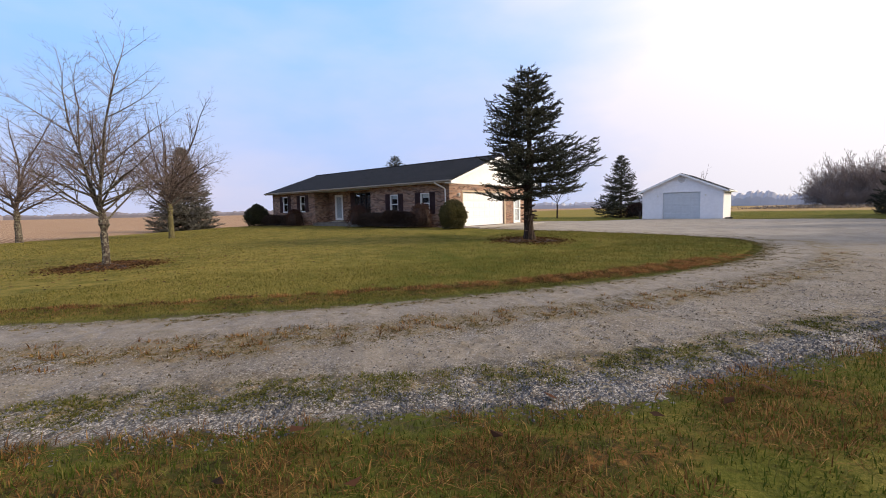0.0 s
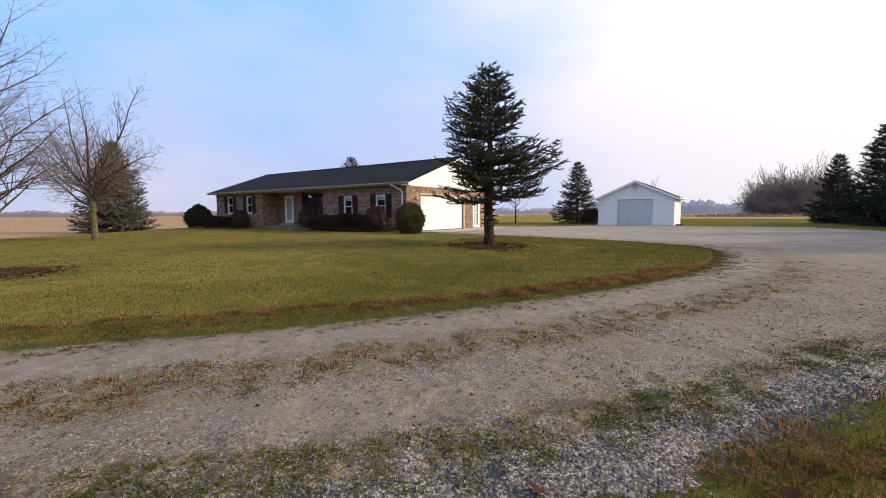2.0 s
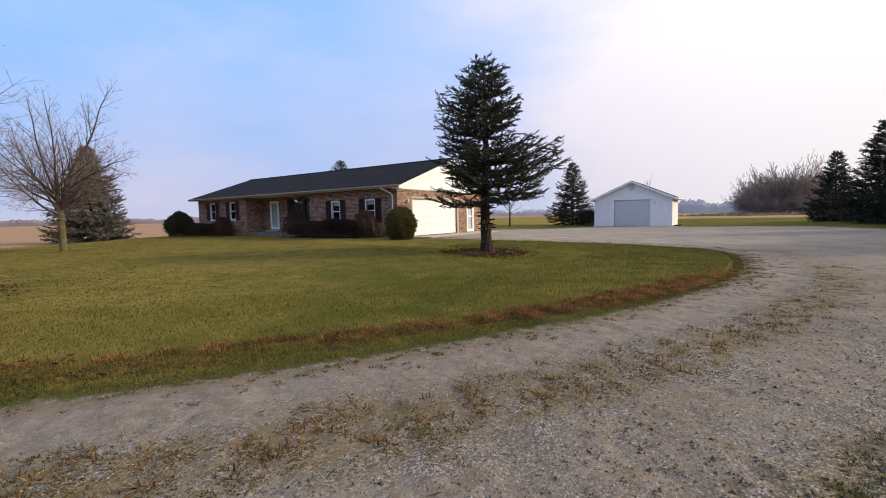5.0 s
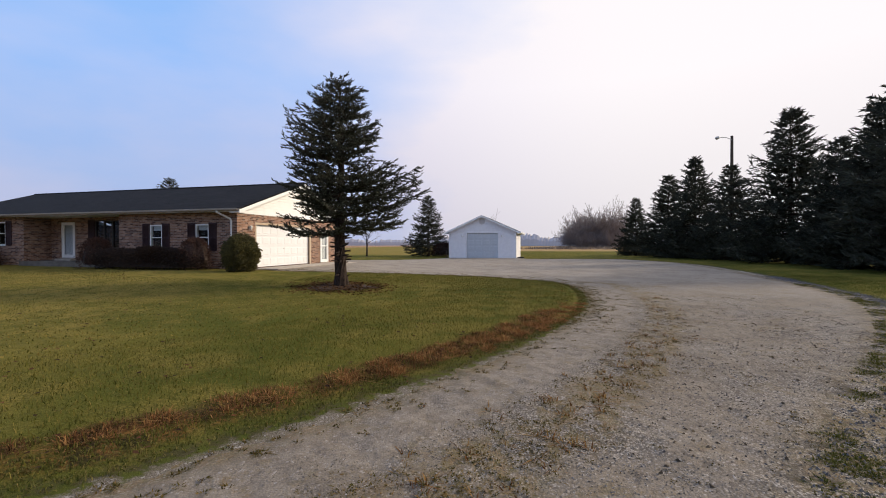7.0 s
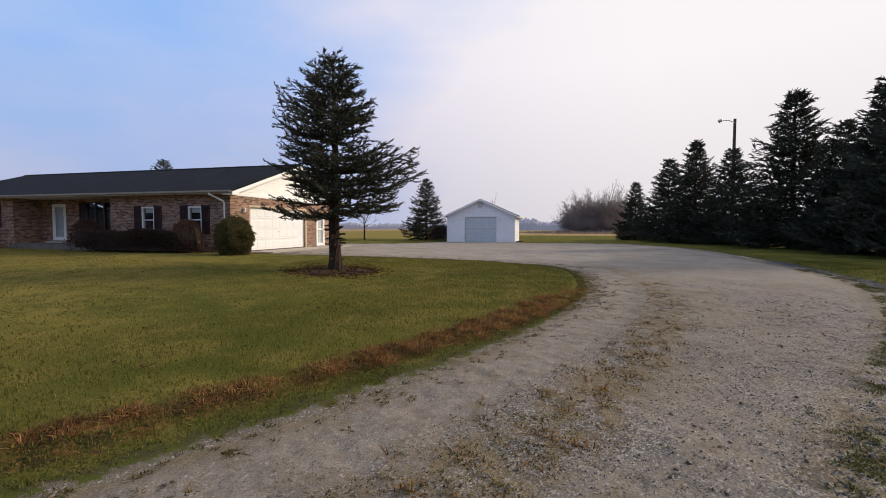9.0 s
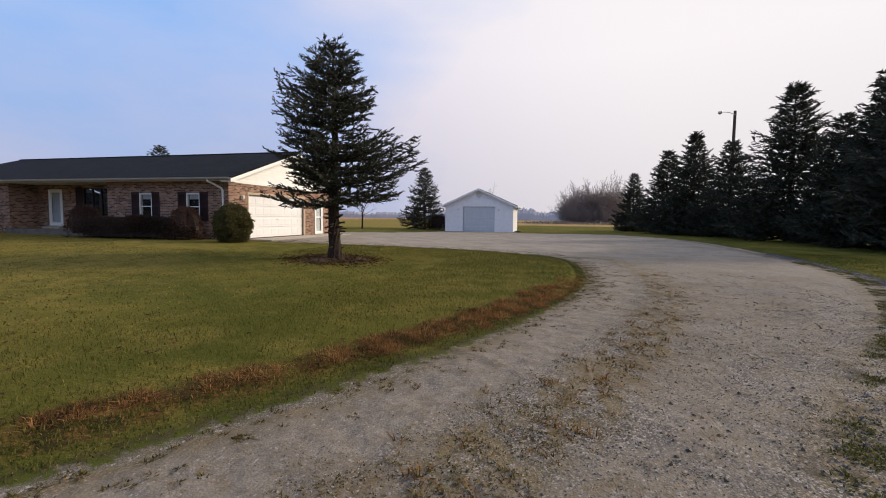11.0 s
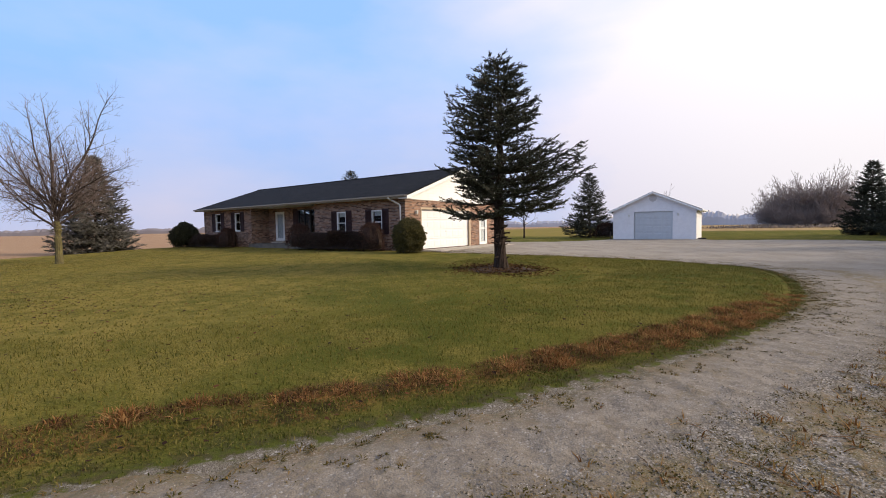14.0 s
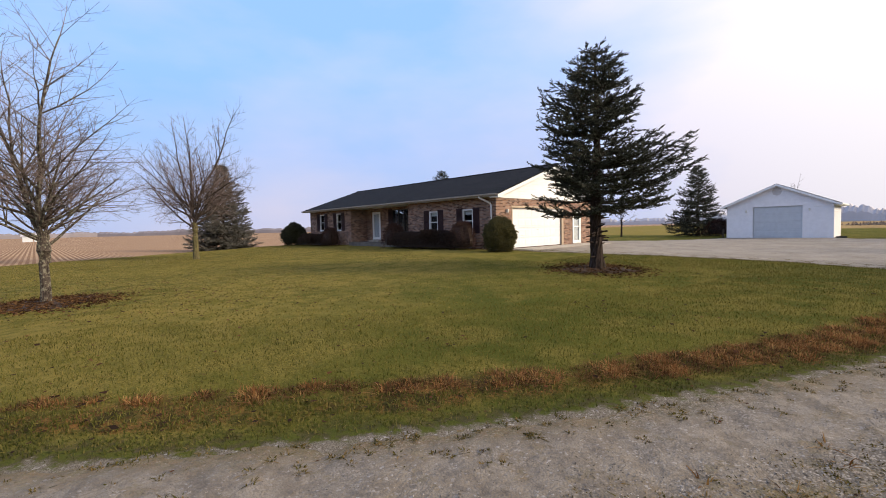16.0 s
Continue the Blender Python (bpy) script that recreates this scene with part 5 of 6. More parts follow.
def mulch_ring(x, y, r, seed, label):
    rng = np.random.default_rng(seed)
    n, k = 40, 6
    ang = np.linspace(0, 6.2832, n, endpoint=False)
    rad = r * (0.82 + 0.14 * np.sin(3 * ang + seed) + 0.10 * np.sin(7 * ang) + 0.05 * np.sin(17 * ang + seed))
    px = np.concatenate([x + rad * t * np.cos(ang) for t in np.linspace(0.03, 1, k)])
    py = np.concatenate([y + rad * t * np.sin(ang) for t in np.linspace(0.03, 1, k)])
    t = np.repeat(np.linspace(0.03, 1, k), n)
    pz = ground_z(px, py) + 0.05 * (1 - t ** 3) + rng.uniform(0, 0.02, len(px)) * (t < 0.98) - 0.015 * (t > 0.98)
    q = [[a * n + b, a * n + (b + 1) % n, (a + 1) * n + (b + 1) % n, (a + 1) * n + b] for a in range(k - 1) for b in range(n)]
    ring = tagged(raw("mulch_ring", np.stack([px, py, pz], -1), q, M_MULCH), label, "mulch", kind="stuff")
    m = 1900
    a, s = rng.uniform(0, 6.28, m), np.sqrt(rng.uniform(0.02, 1.0, m)) * r * (1.05 + 0.55 * rng.random(m) ** 2)
    p = np.stack([x + s * np.cos(a), y + s * np.sin(a), np.zeros(m)], -1)
    p[:, 2] = ground_z(p[:, 0], p[:, 1]) + 0.05 * (s < r) * (1 - (s / r) ** 3).clip(0) + 0.012
    d = rng.normal(0, 1, (m, 3)) * np.array([1, 1, 0.25])
    v, f = spindles(p, d, rng.uniform(0.04, 0.13, m), rng.uniform(0.008, 0.022, m))
    raw("bark_chips", v, f, M_LEAFY_BROWN, ring)


mulch_ring(7.3, -3.75, 1.35, 1, "ring of dark bark mulch with fallen leaves round the spruce")
mulch_ring(0.9, -16.85, 1.15, 2, "ring of dark bark mulch round the young maple")

# ---- yard light pole ----
pole = thing("light_pole", "dark wooden pole with a small yard light", "light pole")
part("pole", tube([(0, 0, -0.3), (0, 0, 5), (0, 0, 11.3)], [0.17, 0.15, 0.12], 10), M_POLE, pole)
part("arm", tube([(0, -0.1, 10.9), (-0.5, -0.15, 11.15), (-1.15, -0.2, 11.2)], 0.03, 6), M_METAL, pole)
part("lamp_head", tube([(-1.1, -0.2, 11.3), (-1.15, -0.2, 11.2), (-1.35, -0.2, 11.12), (-1.42, -0.2, 11.08)], [0.06, 0.13, 0.16, 0.06], 8), M_METAL, pole, "grey yard light head")
stand(pole, 29.9, 28.3)

# ---- distance ----


def tree_line(name, label, x0, y0, x1, y1, h, seed, depth=12.0, mat=M_FARTREE):
    """A far belt of woods with an uneven top, thick enough to be seen round."""
    rng = np.random.default_rng(seed)
    n = 220
    t = np.linspace(0, 1, n)
    top = h * (0.5 + 0.13 * np.sin(t * 23 + seed) * np.sin(t * 7) + 0.25 * rng.random(n) + 0.08 * np.sin(t * 61))
    px, py = x0 + (x1 - x0) * t, y0 + (y1 - y0) * t
    nx, ny = (y1 - y0), -(x1 - x0)
    ln = math.hypot(nx, ny)
    nx, ny = nx / ln * depth, ny / ln * depth
    rows = [np.stack([px + nx * a, py + ny * a, np.full(n, -0.6) if z == 0 else top * z * (0.9 + 0.1 * rng.random(n))], -1) for a, z in ((0.5, 0), (0.42, 0.6), (0.2, 1.0), (-0.2, 0.95), (-0.5, 0))]
    i = np.arange(n * 5).reshape(5, n)
    q = np.stack([i[:-1, :-1], i[:-1, 1:], i[1:, 1:], i[1:, :-1]], -1).reshape(-1, 4)
    tagged(raw(name, np.concatenate(rows), q, mat), label, "woods", kind="structure")


# belts round the horizon, with haze put into their colour
tree_line("backdrop_woods", "far belt of bare woods, haze painted into its colour", -90, 345, 160, 300, 12, 1)
tree_line("backdrop_woods", "far belt of bare woods, haze painted into its colour", -430, 520, 60, 620, 13, 2)
# sun strikes these two belts full on, so their colour is dimmed
tree_line("backdrop_woods", "far belt of bare woods, painted darker against full sun", -900, 60, -420, 520, 11, 3, mat=M_FARTREE_DIMMED)
tree_line("backdrop_woods", "far belt of bare woods, painted darker against full sun", -700, -420, -900, 60, 11, 4, mat=M_FARTREE_DIMMED)
tree_line("backdrop_woods", "far belt of bare woods, haze painted into its colour", 150, 300, 520, 200, 13, 5)
tree_line("backdrop_woods", "far belt of bare woods, haze painted into its colour", 520, 200, 600, -400, 12, 6)
tree_line("backdrop_woods", "far belt of bare woods, haze painted into its colour", 600, -400, -700, -420, 12, 7)

# bare thicket beyond the fields, mist put into its colour
thick_a = bare_tree("thicket_tree", "leafless thicket tree, paled in colour for mist", 11.0, 51, M_FARBUSH, 0.6, 0.14, depth=3, twigs=M_FARBUSH, first=26, crown=5.2, leaders=1, gap=0.40, thin_r=0.026, low=1.7)
thick_b = bare_tree("thicket_tree", "leafless thicket tree, paled in colour for mist", 10.0, 52, M_FARBUSH, 0.4, 0.14, depth=3, twigs=M_FARBUSH, first=28, crown=5.2, leaders=1, gap=0.40, thin_r=0.026, low=1.7)
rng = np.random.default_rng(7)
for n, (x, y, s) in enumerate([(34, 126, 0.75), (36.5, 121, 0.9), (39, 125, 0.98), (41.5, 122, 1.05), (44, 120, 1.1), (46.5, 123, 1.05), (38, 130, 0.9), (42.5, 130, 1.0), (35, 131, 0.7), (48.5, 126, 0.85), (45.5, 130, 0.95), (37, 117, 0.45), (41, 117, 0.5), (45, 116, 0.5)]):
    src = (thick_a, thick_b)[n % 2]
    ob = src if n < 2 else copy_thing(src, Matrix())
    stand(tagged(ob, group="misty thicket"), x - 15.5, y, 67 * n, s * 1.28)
far_bare = stand(bare_tree("far_tree", "leafless tree behind the outbuilding, paled in colour for mist", 8.0, 53, M_FARBUSH, 2.2, 0.13, depth=3, twigs=M_FARBUSH, crown=2.2, first=6, gap=0.5, thin_r=0.015), 2.7, 62)

m = 2600
p = np.stack([rng.normal(24, 8, m), rng.normal(121, 7, m), np.zeros(m)], -1)
p[:, 2] = ground_z(p[:, 0], p[:, 1])
v, f = spindles(p, np.stack([rng.normal(0, 0.4, m), rng.normal(0, 0.4, m), np.ones(m)], -1), rng.uniform(0.2, 1.0, m) * rng.uniform(0.5, 1.3, m), rng.uniform(0.1, 0.4, m))
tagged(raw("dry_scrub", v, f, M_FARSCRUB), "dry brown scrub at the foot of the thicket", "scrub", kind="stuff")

# far white farm buildings over the ploughed field, greyed in colour for mist
for n, (x, y, w, d, h) in enumerate([(-190, -18.6, 2.6, 2.5, 2.0), (-191, -16.2, 1.6, 2.0, 2.4)]):
    f_ = thing("farm_building", "white far farm building, painted grey for mist", "farm building", pose(x, y, -0.5), "far farm buildings")
    part("walls", boxes((-d / 2, d / 2, -w / 2, w / 2, 0, h)), M_GREYDOOR, f_)
    part("roof", prism([(-d / 2 - 0.4, h), (d / 2 + 0.4, h), (0, h + d * 0.28)], -w / 2 - 0.4, w / 2 + 0.4), M_FARTREE, f_)

# odds and ends by the outbuilding
post = thing("fence_post", "short dark weathered fence post", "post")
part("shaft", boxes((-0.06, 0.06, -0.06, 0.06, -0.3, 0.75), bevel=0.015), M_POLE, post)
part("cap", prism([(-0.07, 0.0), (0.07, 0.0), (0.0, 0.06)], -0.07, 0.07), M_POLE, post).location.z = 0.752
stand(post, 3.1, 27.4)
block = tagged(part("splash_block", boxes((-0.3, 0.3, -0.15, 0.15, 0.0, 0.16), bevel=0.03), M_DARK), "dark concrete splash block at the wall foot", "splash block")
stand(block, 10.85, 27.2, 20)

# ---- grass, gravel and litter ----


def scatter(rng, n, x0, x1, y0, y1, keep):
    x, y = rng.uniform(x0, x1, n), rng.uniform(y0, y1, n)
    d = drive_distance(x, y)
    on_lawn = line_distance(x, y, LAWN_LINE) < line_distance(x, y, OUTER_LINE)
    k = keep(x, y, d, on_lawn)
    return x[k], y[k]


def clear_of(x, y):
    """Not under the trees' mulch, the house or its shrubs."""
    return (np.hypot(x - 7.3, y + 3.75) > 1.25) & (np.hypot(x - 0.9, y + 16.85) > 1.1) & ((y < -1.5) | (x > 2.1))


def blades(name, label, x, y, low, high, width, mat, rng, lean=0.5, sink=0.005, z=None, out=None):
    """Grass blades, each one bent strip of two faces."""
    n = len(x)
    z = ground_z(x, y) - sink if z is None else z
    a, h, w = rng.uniform(0, 6.28, n), rng.uniform(low, high, n), width * rng.uniform(0.7, 1.3, n)
    b = rng.uniform(0, 6.28, n) if out is None else out
    s = h * np.abs(rng.normal(0, lean, n))
    root = np.stack([x, y, z], -1)
    side = np.stack([np.cos(a) * w, np.sin(a) * w, np.zeros(n)], -1)
    bend = np.stack([np.cos(b) * s, np.sin(b) * s, np.zeros(n)], -1)
    up = np.stack([np.zeros(n), np.zeros(n), h / np.sqrt(1 + (s / h) ** 2)], -1)
    v = np.stack([root - side, root + side, root + bend * 0.35 + up * 0.6 + side * 0.8, root + bend * 0.35 + up * 0.6 - side * 0.8, root + bend + up], 1)
    i = (np.arange(n) * 5)[:, None]
    f = np.concatenate([i + np.array([0, 1, 2]), i + np.array([0, 2, 3]), i + np.array([3, 2, 4])])
    tagged(raw(name, v.reshape(-1, 3), f, mat), label, "grass", kind="stuff")


def beside(rng, n, line, y0, y1, a, b):
    """n places within a..b metres to either side of a line's stretch between y0 and y1, with the drive's distance there."""
    p, q = line[:-1], line[1:]
    k = (np.minimum(p[:, 1], q[:, 1]) >= y0) & (np.maximum(p[:, 1], q[:, 1]) <= y1)
    p, q = p[k], q[k]
    ln = np.hypot(*(q - p).T)
    i = rng.choice(len(p), n, p=ln / ln.sum())
    t, o = rng.random(n)[:, None], rng.uniform(a, b, n)[:, None]
    d = (q - p)[i] / ln[i][:, None]
    xy = p[i] + (q - p)[i] * t + np.stack([-d[:, 1], d[:, 0]], -1) * o
    return xy[:, 0], xy[:, 1], drive_distance(xy[:, 0], xy[:, 1])


rng = np.random.default_rng(101)
patch = lambda x, y, s, seed: 0.5 + 0.5 * ripple(x, y, s, seed)
# the outer edge runs down the plan: its left side is the verge
x, y, d = beside(rng, 190000, OUTER_LINE, -24, 6, -0.1, 3.2)
k = (d > -0.02) & (rng.random(len(x)) < (0.3 + 0.7 * step(0.0, 0.5, d)) * (1 - step(2.0, 3.2, d))) & (rng.random(len(x)) < np.interp(y, [-14, -4], [1, 0.45]))
blades("verge_grass", "rough green grass on the verge of the drive", x[k], y[k], 0.018, 0.07, 0.0034, M_VERGE, rng, 0.9)
x, y = scatter(rng, 230000, 5, 17, -22, 3, lambda x, y, d, l: l & (d > 0.42) & (d < 4.5) & clear_of(x, y))
blades("lawn_grass", "short yellowish-green mown grass", x, y, 0.02, 0.06, 0.004, M_LUSH, rng, 1.0)
x, y = scatter(rng, 140000, -22, 16, -24, -1.2, lambda x, y, d, l: l & (d >= 4.5) & clear_of(x, y) & (x > np.interp(y, [-25, -18.4, -13, -9, 2], [-15, -18.5, -22, -22, -22])))
blades("lawn_grass", "short yellowish-green mown grass", x, y, 0.018, 0.045, 0.009, M_BLADE, rng, 0.9)
x, y, d = beside(rng, 110000, LAWN_LINE, -24, 2, -0.2, 0.85)
k = (patch(x, y, 1.3, 2.0) + 0.3 * rng.normal(0, 1, len(x)) > 0.22 + 1.5 * step(0.25, -0.2, d)) & (d < np.interp(y, [-20, -16, -13, -10], [0.7, 0.85, 0.5, 0.3]))
blades("edge_weeds", "green weeds between the lawn and the gravel", x[k], y[k], 0.012, 0.045, 0.0045, M_EDGE, rng, 1.0, z=np.maximum(ground_z(x, y, d), drive_z(x, y) + 0.018 - 0.055 * step(-0.5, 0.4, d))[k] - 0.004)


def clumps(rng, cx, cy, each, spreadr):
    n = len(cx)
    a, r = rng.uniform(0, 6.28, (n, each)), spreadr * np.sqrt(rng.random((n, each)))
    return (cx[:, None] + r * np.cos(a)).ravel(), (cy[:, None] + r * np.sin(a)).ravel(), a.ravel()


cx, cy, d = beside(rng, 17000, LAWN_LINE, -24, 1, 0.1, 1.3)
mid, wide = np.interp(cy, [-20, -16, -13, -10.5, -6, 0], [0.85, 1.0, 0.70, 0.6, 0.42, 0.4]), np.interp(cy, [-20, -15, -12.5, -10, -5, 0], [0.10, 0.12, 0.26, 0.36, 0.34, 0.2])
k = (np.abs(d + 0.14 * ripple(cx, cy, 1.1, 1.0) - mid) < wide) & (patch(cx, cy, 0.55, 5.0) + 0.4 * patch(cx, cy, 2.6, 1.0) + 0.15 * rng.normal(0, 1, len(cx)) > np.interp(cy, [-16, -9, -7, -4], [0.58, 0.50, 0.75, 1.3]))
cx, cy = cx[k], cy[k]
x, y, a = clumps(rng, cx, cy, 16, 0.06)
tone = np.repeat(patch(cx, cy, 0.7, 8.0) + 0.25 * rng.normal(0, 1, len(cx)), 16)
b = tone > np.interp(y, [-18, -12, -8], [0.70, 0.68, 0.48])
blades("dead_grass", "dark brown dead grass along the lawn edge", x[~b], y[~b], 0.015, 0.060, 0.0032, M_LEAFY_BROWN, rng, 2.2, out=a[~b])
blades("dead_grass", "tufts of rust-orange dead grass along the lawn edge", x[b], y[b], 0.02, 0.085, 0.0042, M_RUST, rng, 1.9, out=a[b])
cx, cy, d = beside(rng, 9000, OUTER_LINE, -24, -4, 0.0, 2.2)
k = (patch(cx, cy, 0.9, 3.0) * patch(cx, cy, 2.3, 4.0) + 0.12 * rng.normal(0, 1, len(cx)) > 0.25 + 0.10 * d)
x, y, a = clumps(rng, cx[k], cy[k], 16, 0.09)
blades("dead_grass", "straw-coloured dead grass on the verge", x, y, 0.02, 0.09, 0.003, M_STRAW, rng, 2.0, out=a)
ed = lambda x, y: line_distance(x, y, LAWN_LINE)


def drive_top(x, y):
    d = drive_distance(x, y)
    return np.maximum(drive_z(x, y) + 0.018 - 0.055 * step(-0.5, 0.4, d), ground_z(x, y, d))


def pads(name, label, cx, cy, each, r, low, high, mat):
    """Low ragged pads of moss or weeds on the gravel."""
    x, y, a = clumps(rng, cx, cy, each, r)
    blades(name, label, x, y, low, high, 0.0055, mat, rng, 2.2, z=drive_top(x, y) - 0.002, out=a)


cx, cy, d = beside(rng, 9000, LAWN_LINE, -24, -3, -2.3, -1.0)
e = ed(cx, cy) + 0.2 * ripple(cx, cy, 1.7, 4.0)
k = (np.abs(e - 1.6 + 0.12 * rng.normal(0, 1, len(e))) < 0.36) & (patch(cx, cy, 0.5, 3.0) + 0.35 * patch(cx, cy, 2.9, 1.0) + 0.35 * rng.normal(0, 1, len(cx)) > np.interp(cy, [-19, -15, -12, -7], [0.42, 0.62, 0.74, 1.05]))
pads("drive_moss", "moss and low weeds between the wheel tracks", cx[k], cy[k], 20, 0.065, 0.004, 0.018, M_MOSS)
k = k & (rng.random(len(cx)) < 0.12)
pads("drive_straw", "wisps of straw lying on the gravel", cx[k], cy[k], 9, 0.05, 0.03, 0.075, M_STRAW)
cx, cy = scatter(rng, 26000, 6, 20, -23, -3, lambda x, y, d, l: (d < -0.45) & (ed(x, y) > 1.7) & (patch(x, y, 0.37, 2.0) * 0.5 + patch(x, y, 1.6, 6.0) * 0.5 + 0.3 * rng.random(len(x)) > 0.82))
pads("drive_moss", "scattered pads of moss on the gravel", cx[:3400], cy[:3400], 14, 0.04, 0.004, 0.014, M_MOSS)
cx, cy, d = beside(rng, 4200, OUTER_LINE, -24, 2, -0.75, -0.2)
k = patch(cx, cy, 0.6, 2.0) * 0.7 + patch(cx, cy, 2.3, 5.0) * 0.5 + 0.1 * rng.normal(0, 1, len(cx)) > np.interp(cy, [-20, -15], [0.42, 0.60])
pads("drive_weeds", "low green weeds along the loose stone", cx[k], cy[k], 24, 0.06, 0.008, 0.03, M_EDGE)
cx, cy, d = beside(rng, 1500, LAWN_LINE, -24, 0, -0.65, -0.02)
k = rng.random(len(cx)) < 0.75 * np.exp(d * 3.2)
pads("edge_weeds", "small weed tufts creeping from the lawn onto the gravel", cx[k], cy[k], 22, 0.035, 0.006, 0.024, M_MOSS)


cx, cy, d = beside(rng, 3800, LAWN_LINE, -9, 4, -1.1, 0.35)
k = patch(cx, cy, 0.6, 6.0) + 0.25 * rng.normal(0, 1, len(cx)) > 0.45 - 0.5 * np.clip(d, -1.1, 0)
pads("edge_weeds", "brownish weeds thinning out over the gravel at the bend", cx[k], cy[k], 16, 0.09, 0.008, 0.03, M_MOSS)


def stones(name, label, x, y, small, large, mat, rng):
    """Loose stones: angular lumps bedded in the drive."""
    n = len(x)
    r = rng.uniform(small, large, n) ** 1.0
    axes = np.array([[1, 0, 0], [-1, 0, 0], [0, 1, 0], [0, -1, 0], [0, 0, 0.75]], float)
    v = axes[None] * r[:, None, None] * rng.uniform(0.6, 1.3, (n, 5, 1)) + rng.normal(0, 0.22, (n, 5, 3)) * r[:, None, None]
    t = rng.uniform(0, 6.28, n)
    c, s = np.cos(t)[:, None], np.sin(t)[:, None]
    v = np.stack([v[..., 0] * c - v[..., 1] * s, v[..., 0] * s + v[..., 1] * c, v[..., 2]], -1)
    d = drive_distance(x, y)
    zz = np.maximum(drive_z(x, y) + 0.018 - 0.055 * step(-0.5, 0.4, d), ground_z(x, y, d))
    v += np.stack([x, y, zz + r * 0.1], -1)[:, None]
    i = (np.arange(n) * 5)[:, None]
    f = np.concatenate([i + np.array(q) for q in ((0, 2, 4), (2, 1, 4), (1, 3, 4), (3, 0, 4))])
    tagged(raw(name, v.reshape(-1, 3), f, mat), label, "gravel", kind="stuff")


x, y, d = beside(rng, 95000, OUTER_LINE, -24, 8, -0.75, 0.3)
w = np.interp(d, [-0.7, -0.40, -0.28, 0.0, 0.12, 0.3], [0.08, 0.15, 0.75, 0.8, 0.3, 0.03])
k = (rng.random(len(x)) < w) & (patch(x, y, 0.8, 3.0) + 0.5 * patch(x, y, 2.7, 1.0) + 0.2 * rng.normal(0, 1, len(x)) > np.interp(y, [-20, -18.5, -16.5], [0.85, 0.6, 0.30]))
x, y = x[k], y[k]
stones("loose_gravel", "loose blue-grey crushed stone along the drive", x, y, 0.006, 0.0165, M_STONES, rng)
x, y = scatter(rng, 60000, 9, 21, -20, -3, lambda x, y, d, l: (d < -0.3) & ~l & (patch(x, y, 1.3, 4.0) + 0.3 * rng.normal(0, 1, len(x)) > 0.45 + 0.25 * np.clip(-d - 0.6, 0, 2)))
stones("loose_gravel", "scattered loose grey stone on the drive", x, y, 0.005, 0.0115, M_STONES, rng)
x, y = scatter(rng, 190000, 8, 20, -23, -5, lambda x, y, d, l: (d < -0.15) & (ed(x, y) > 0.9 + 0.3 * ripple(x, y, 1.0)) & (patch(x, y, 1.7, 2.0) + 0.15 * rng.normal(0, 1, len(x)) > 0.42))
stones("gravel_chips", "small grey gravel chips pressed into the drive", x, y, 0.0035, 0.009, M_CHIPS, rng)
x, y, d = beside(rng, 16000, LAWN_LINE, -24, 1, -1.5, -0.1)
stones("gravel_chips", "scattered pale chips on the wheel track", x, y, 0.002, 0.0055, M_CHIPS, rng)


x, y = scatter(rng, 9000, 7, 20, -22, -6, lambda x, y, d, l: (d < -0.9) & (ed(x, y) > 1.3) & (patch(x, y, 0.8, 9.0) + patch(x, y, 1.9, 7.0) + 0.35 * rng.normal(0, 1, len(x)) > 1.2))
stones("earth_clods", "small brown clods of earth thrown up by tyres", x, y, 0.006, 0.022, M_CLOD, rng)


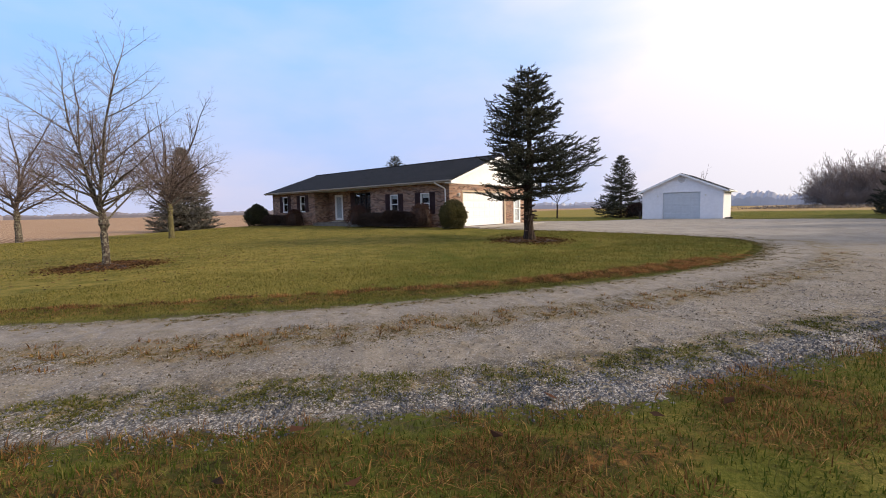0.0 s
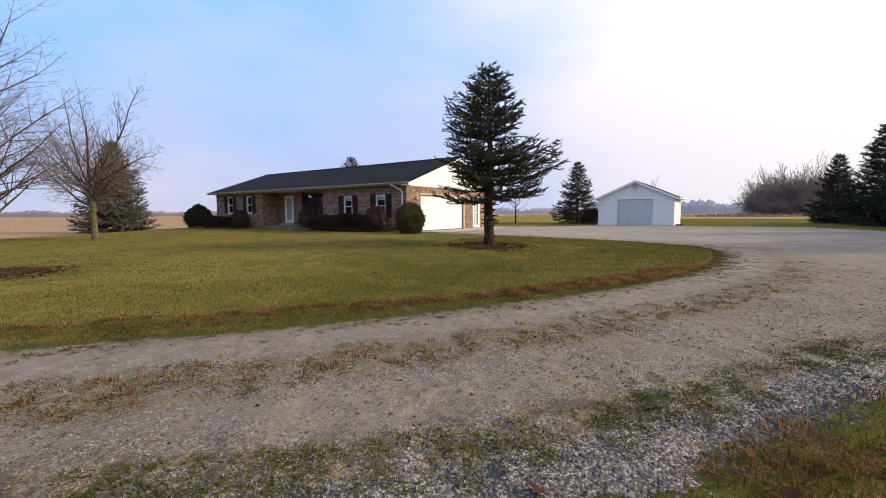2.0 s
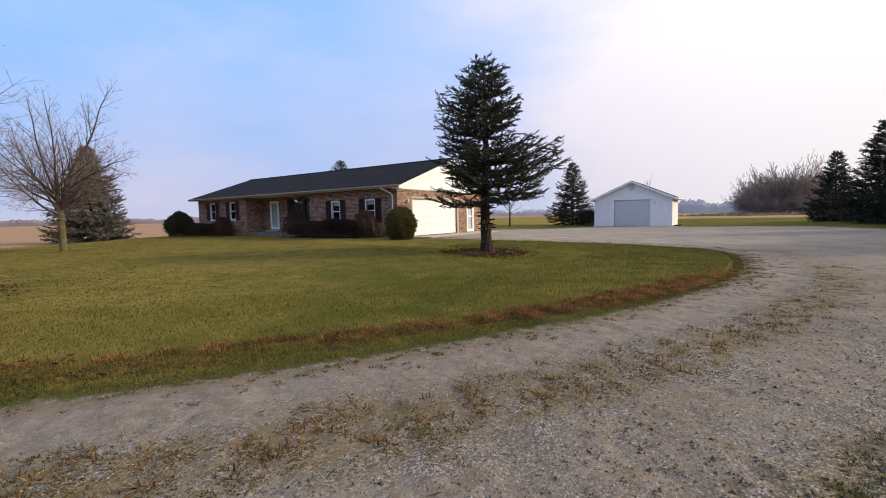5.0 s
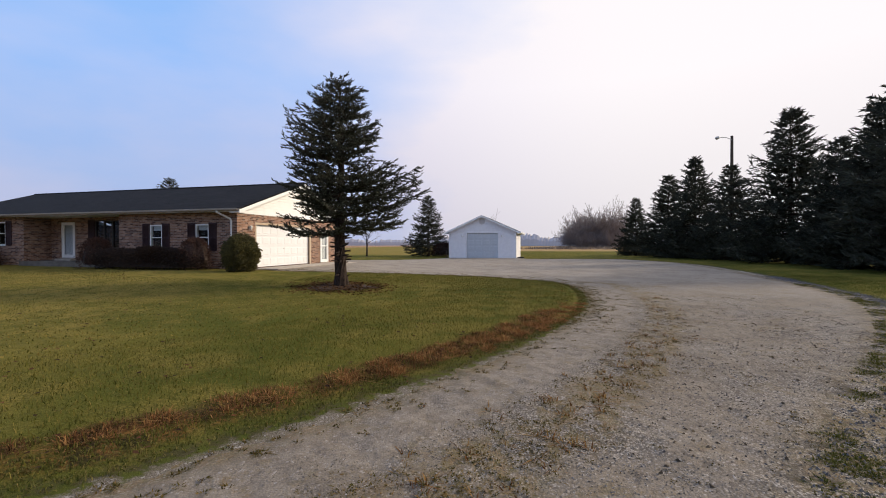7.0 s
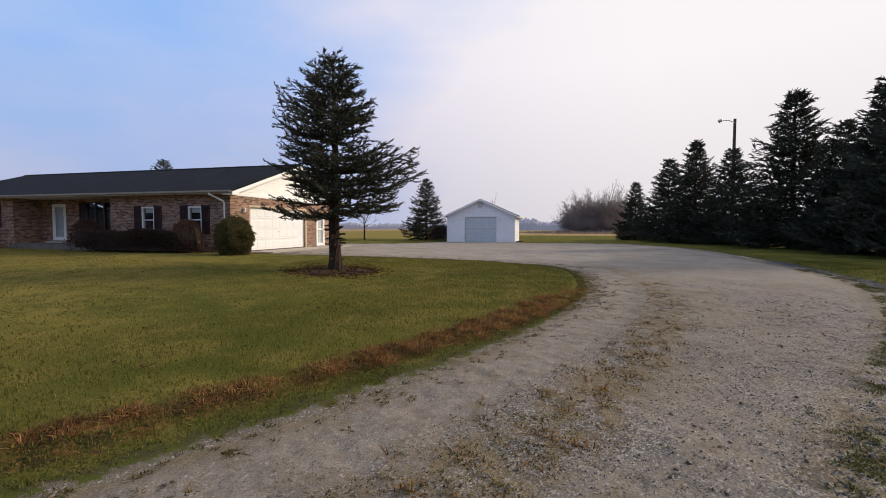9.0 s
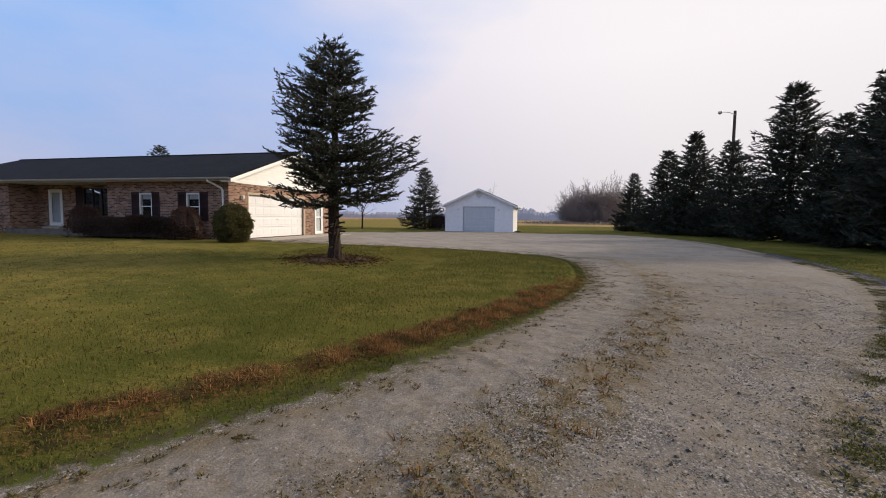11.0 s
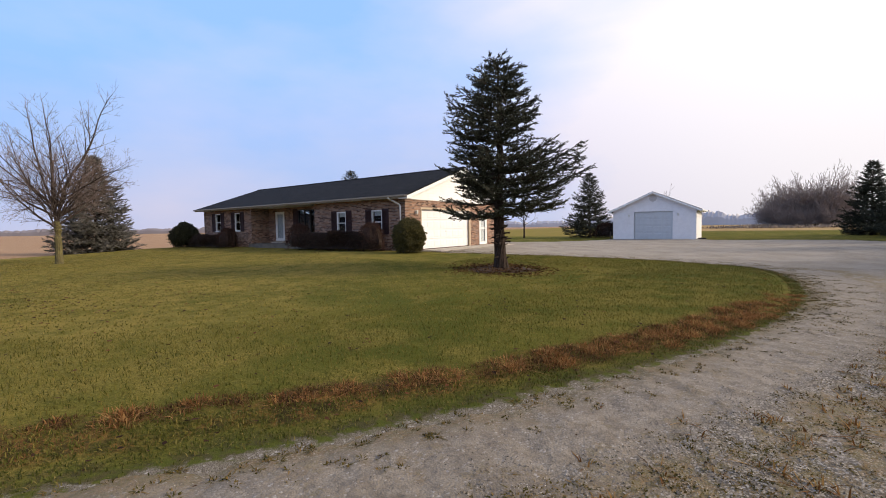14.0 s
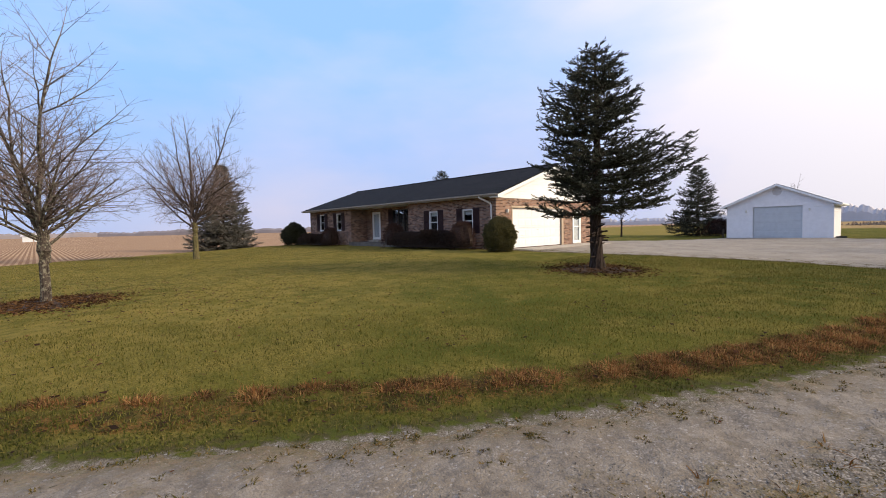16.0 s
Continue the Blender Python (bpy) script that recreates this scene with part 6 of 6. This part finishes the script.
def leaves(name, label, x, y, small, large, rng, lift=0.02, z=None):
    """Fallen leaves, each a curled sheet of two faces."""
    n = len(x)
    r, t = rng.uniform(small, large, n), rng.uniform(0, 6.28, n)
    c, s = np.cos(t)[:, None], np.sin(t)[:, None]
    px = np.array([1.0, 0.1, -1.0, -0.1])[None] * r[:, None] + rng.normal(0, 0.15, (n, 4)) * r[:, None]
    py = np.array([0.0, 0.7, 0.1, -0.7])[None] * r[:, None] + rng.normal(0, 0.15, (n, 4)) * r[:, None]
    pz = rng.uniform(0, 0.6, (n, 4)) * r[:, None]
    z = ground_z(x, y) + lift if z is None else z
    v = np.stack([x[:, None] + px * c - py * s, y[:, None] + px * s + py * c, z[:, None] + pz], -1)
    i = (np.arange(n) * 4)[:, None]
    tagged(raw(name, v.reshape(-1, 3), np.concatenate([i + np.array([0, 1, 2]), i + np.array([0, 2, 3])]), M_LEAF), label, "leaves", kind="stuff")


x, y = scatter(rng, 6500, -22, 16, -22, -1.5, lambda x, y, d, l: l & (d > 0.4) & (x > -21) & (patch(x, y, 1.6, 2.0) * 0.6 + patch(x, y, 5.0, 4.0) * 0.6 > rng.uniform(0.35, 1.1, len(x))))
leaves("fallen_leaves", "dark brown fallen leaves strewn over the lawn", x, y, 0.015, 0.046, rng, 0.03)
x, y = rng.normal(1.0, 2.6, 700), rng.normal(-16.2, 2.2, 700)
leaves("fallen_leaves", "reddish fallen leaves under the young maple", x, y, 0.02, 0.05, rng, 0.04)
x, y = scatter(rng, 2600, 5, 17, -23, 1, lambda x, y, d, l: l & (d > 0.1) & (d < 1.0))
leaves("fallen_leaves", "brown leaves caught along the lawn edge", x, y, 0.012, 0.034, rng, 0.03)
x, y = np.concatenate([[16.1, 14.98, 15.9, 16.4], rng.uniform(13.5, 18.5, 26)]), np.concatenate([[-16.17, -15.74, -16.6, -15.8], rng.uniform(-20.5, -13.5, 26)])
leaves("fallen_leaves", "large russet leaves lying in the verge", x, y, 0.04, 0.075, rng, 0.035)
x, y = scatter(rng, 260, 7, 20, -22, -3, lambda x, y, d, l: d < -0.2)
x, y = np.concatenate([[11.45, 10.66, 12.0, 10.9], x]), np.concatenate([[-15.67, -15.99, -14.95, -16.4], y])
leaves("dark_clods", "dark leaf scraps and clods on the gravel", x, y, 0.007, 0.02, rng, z=drive_z(x, y) + 0.022)
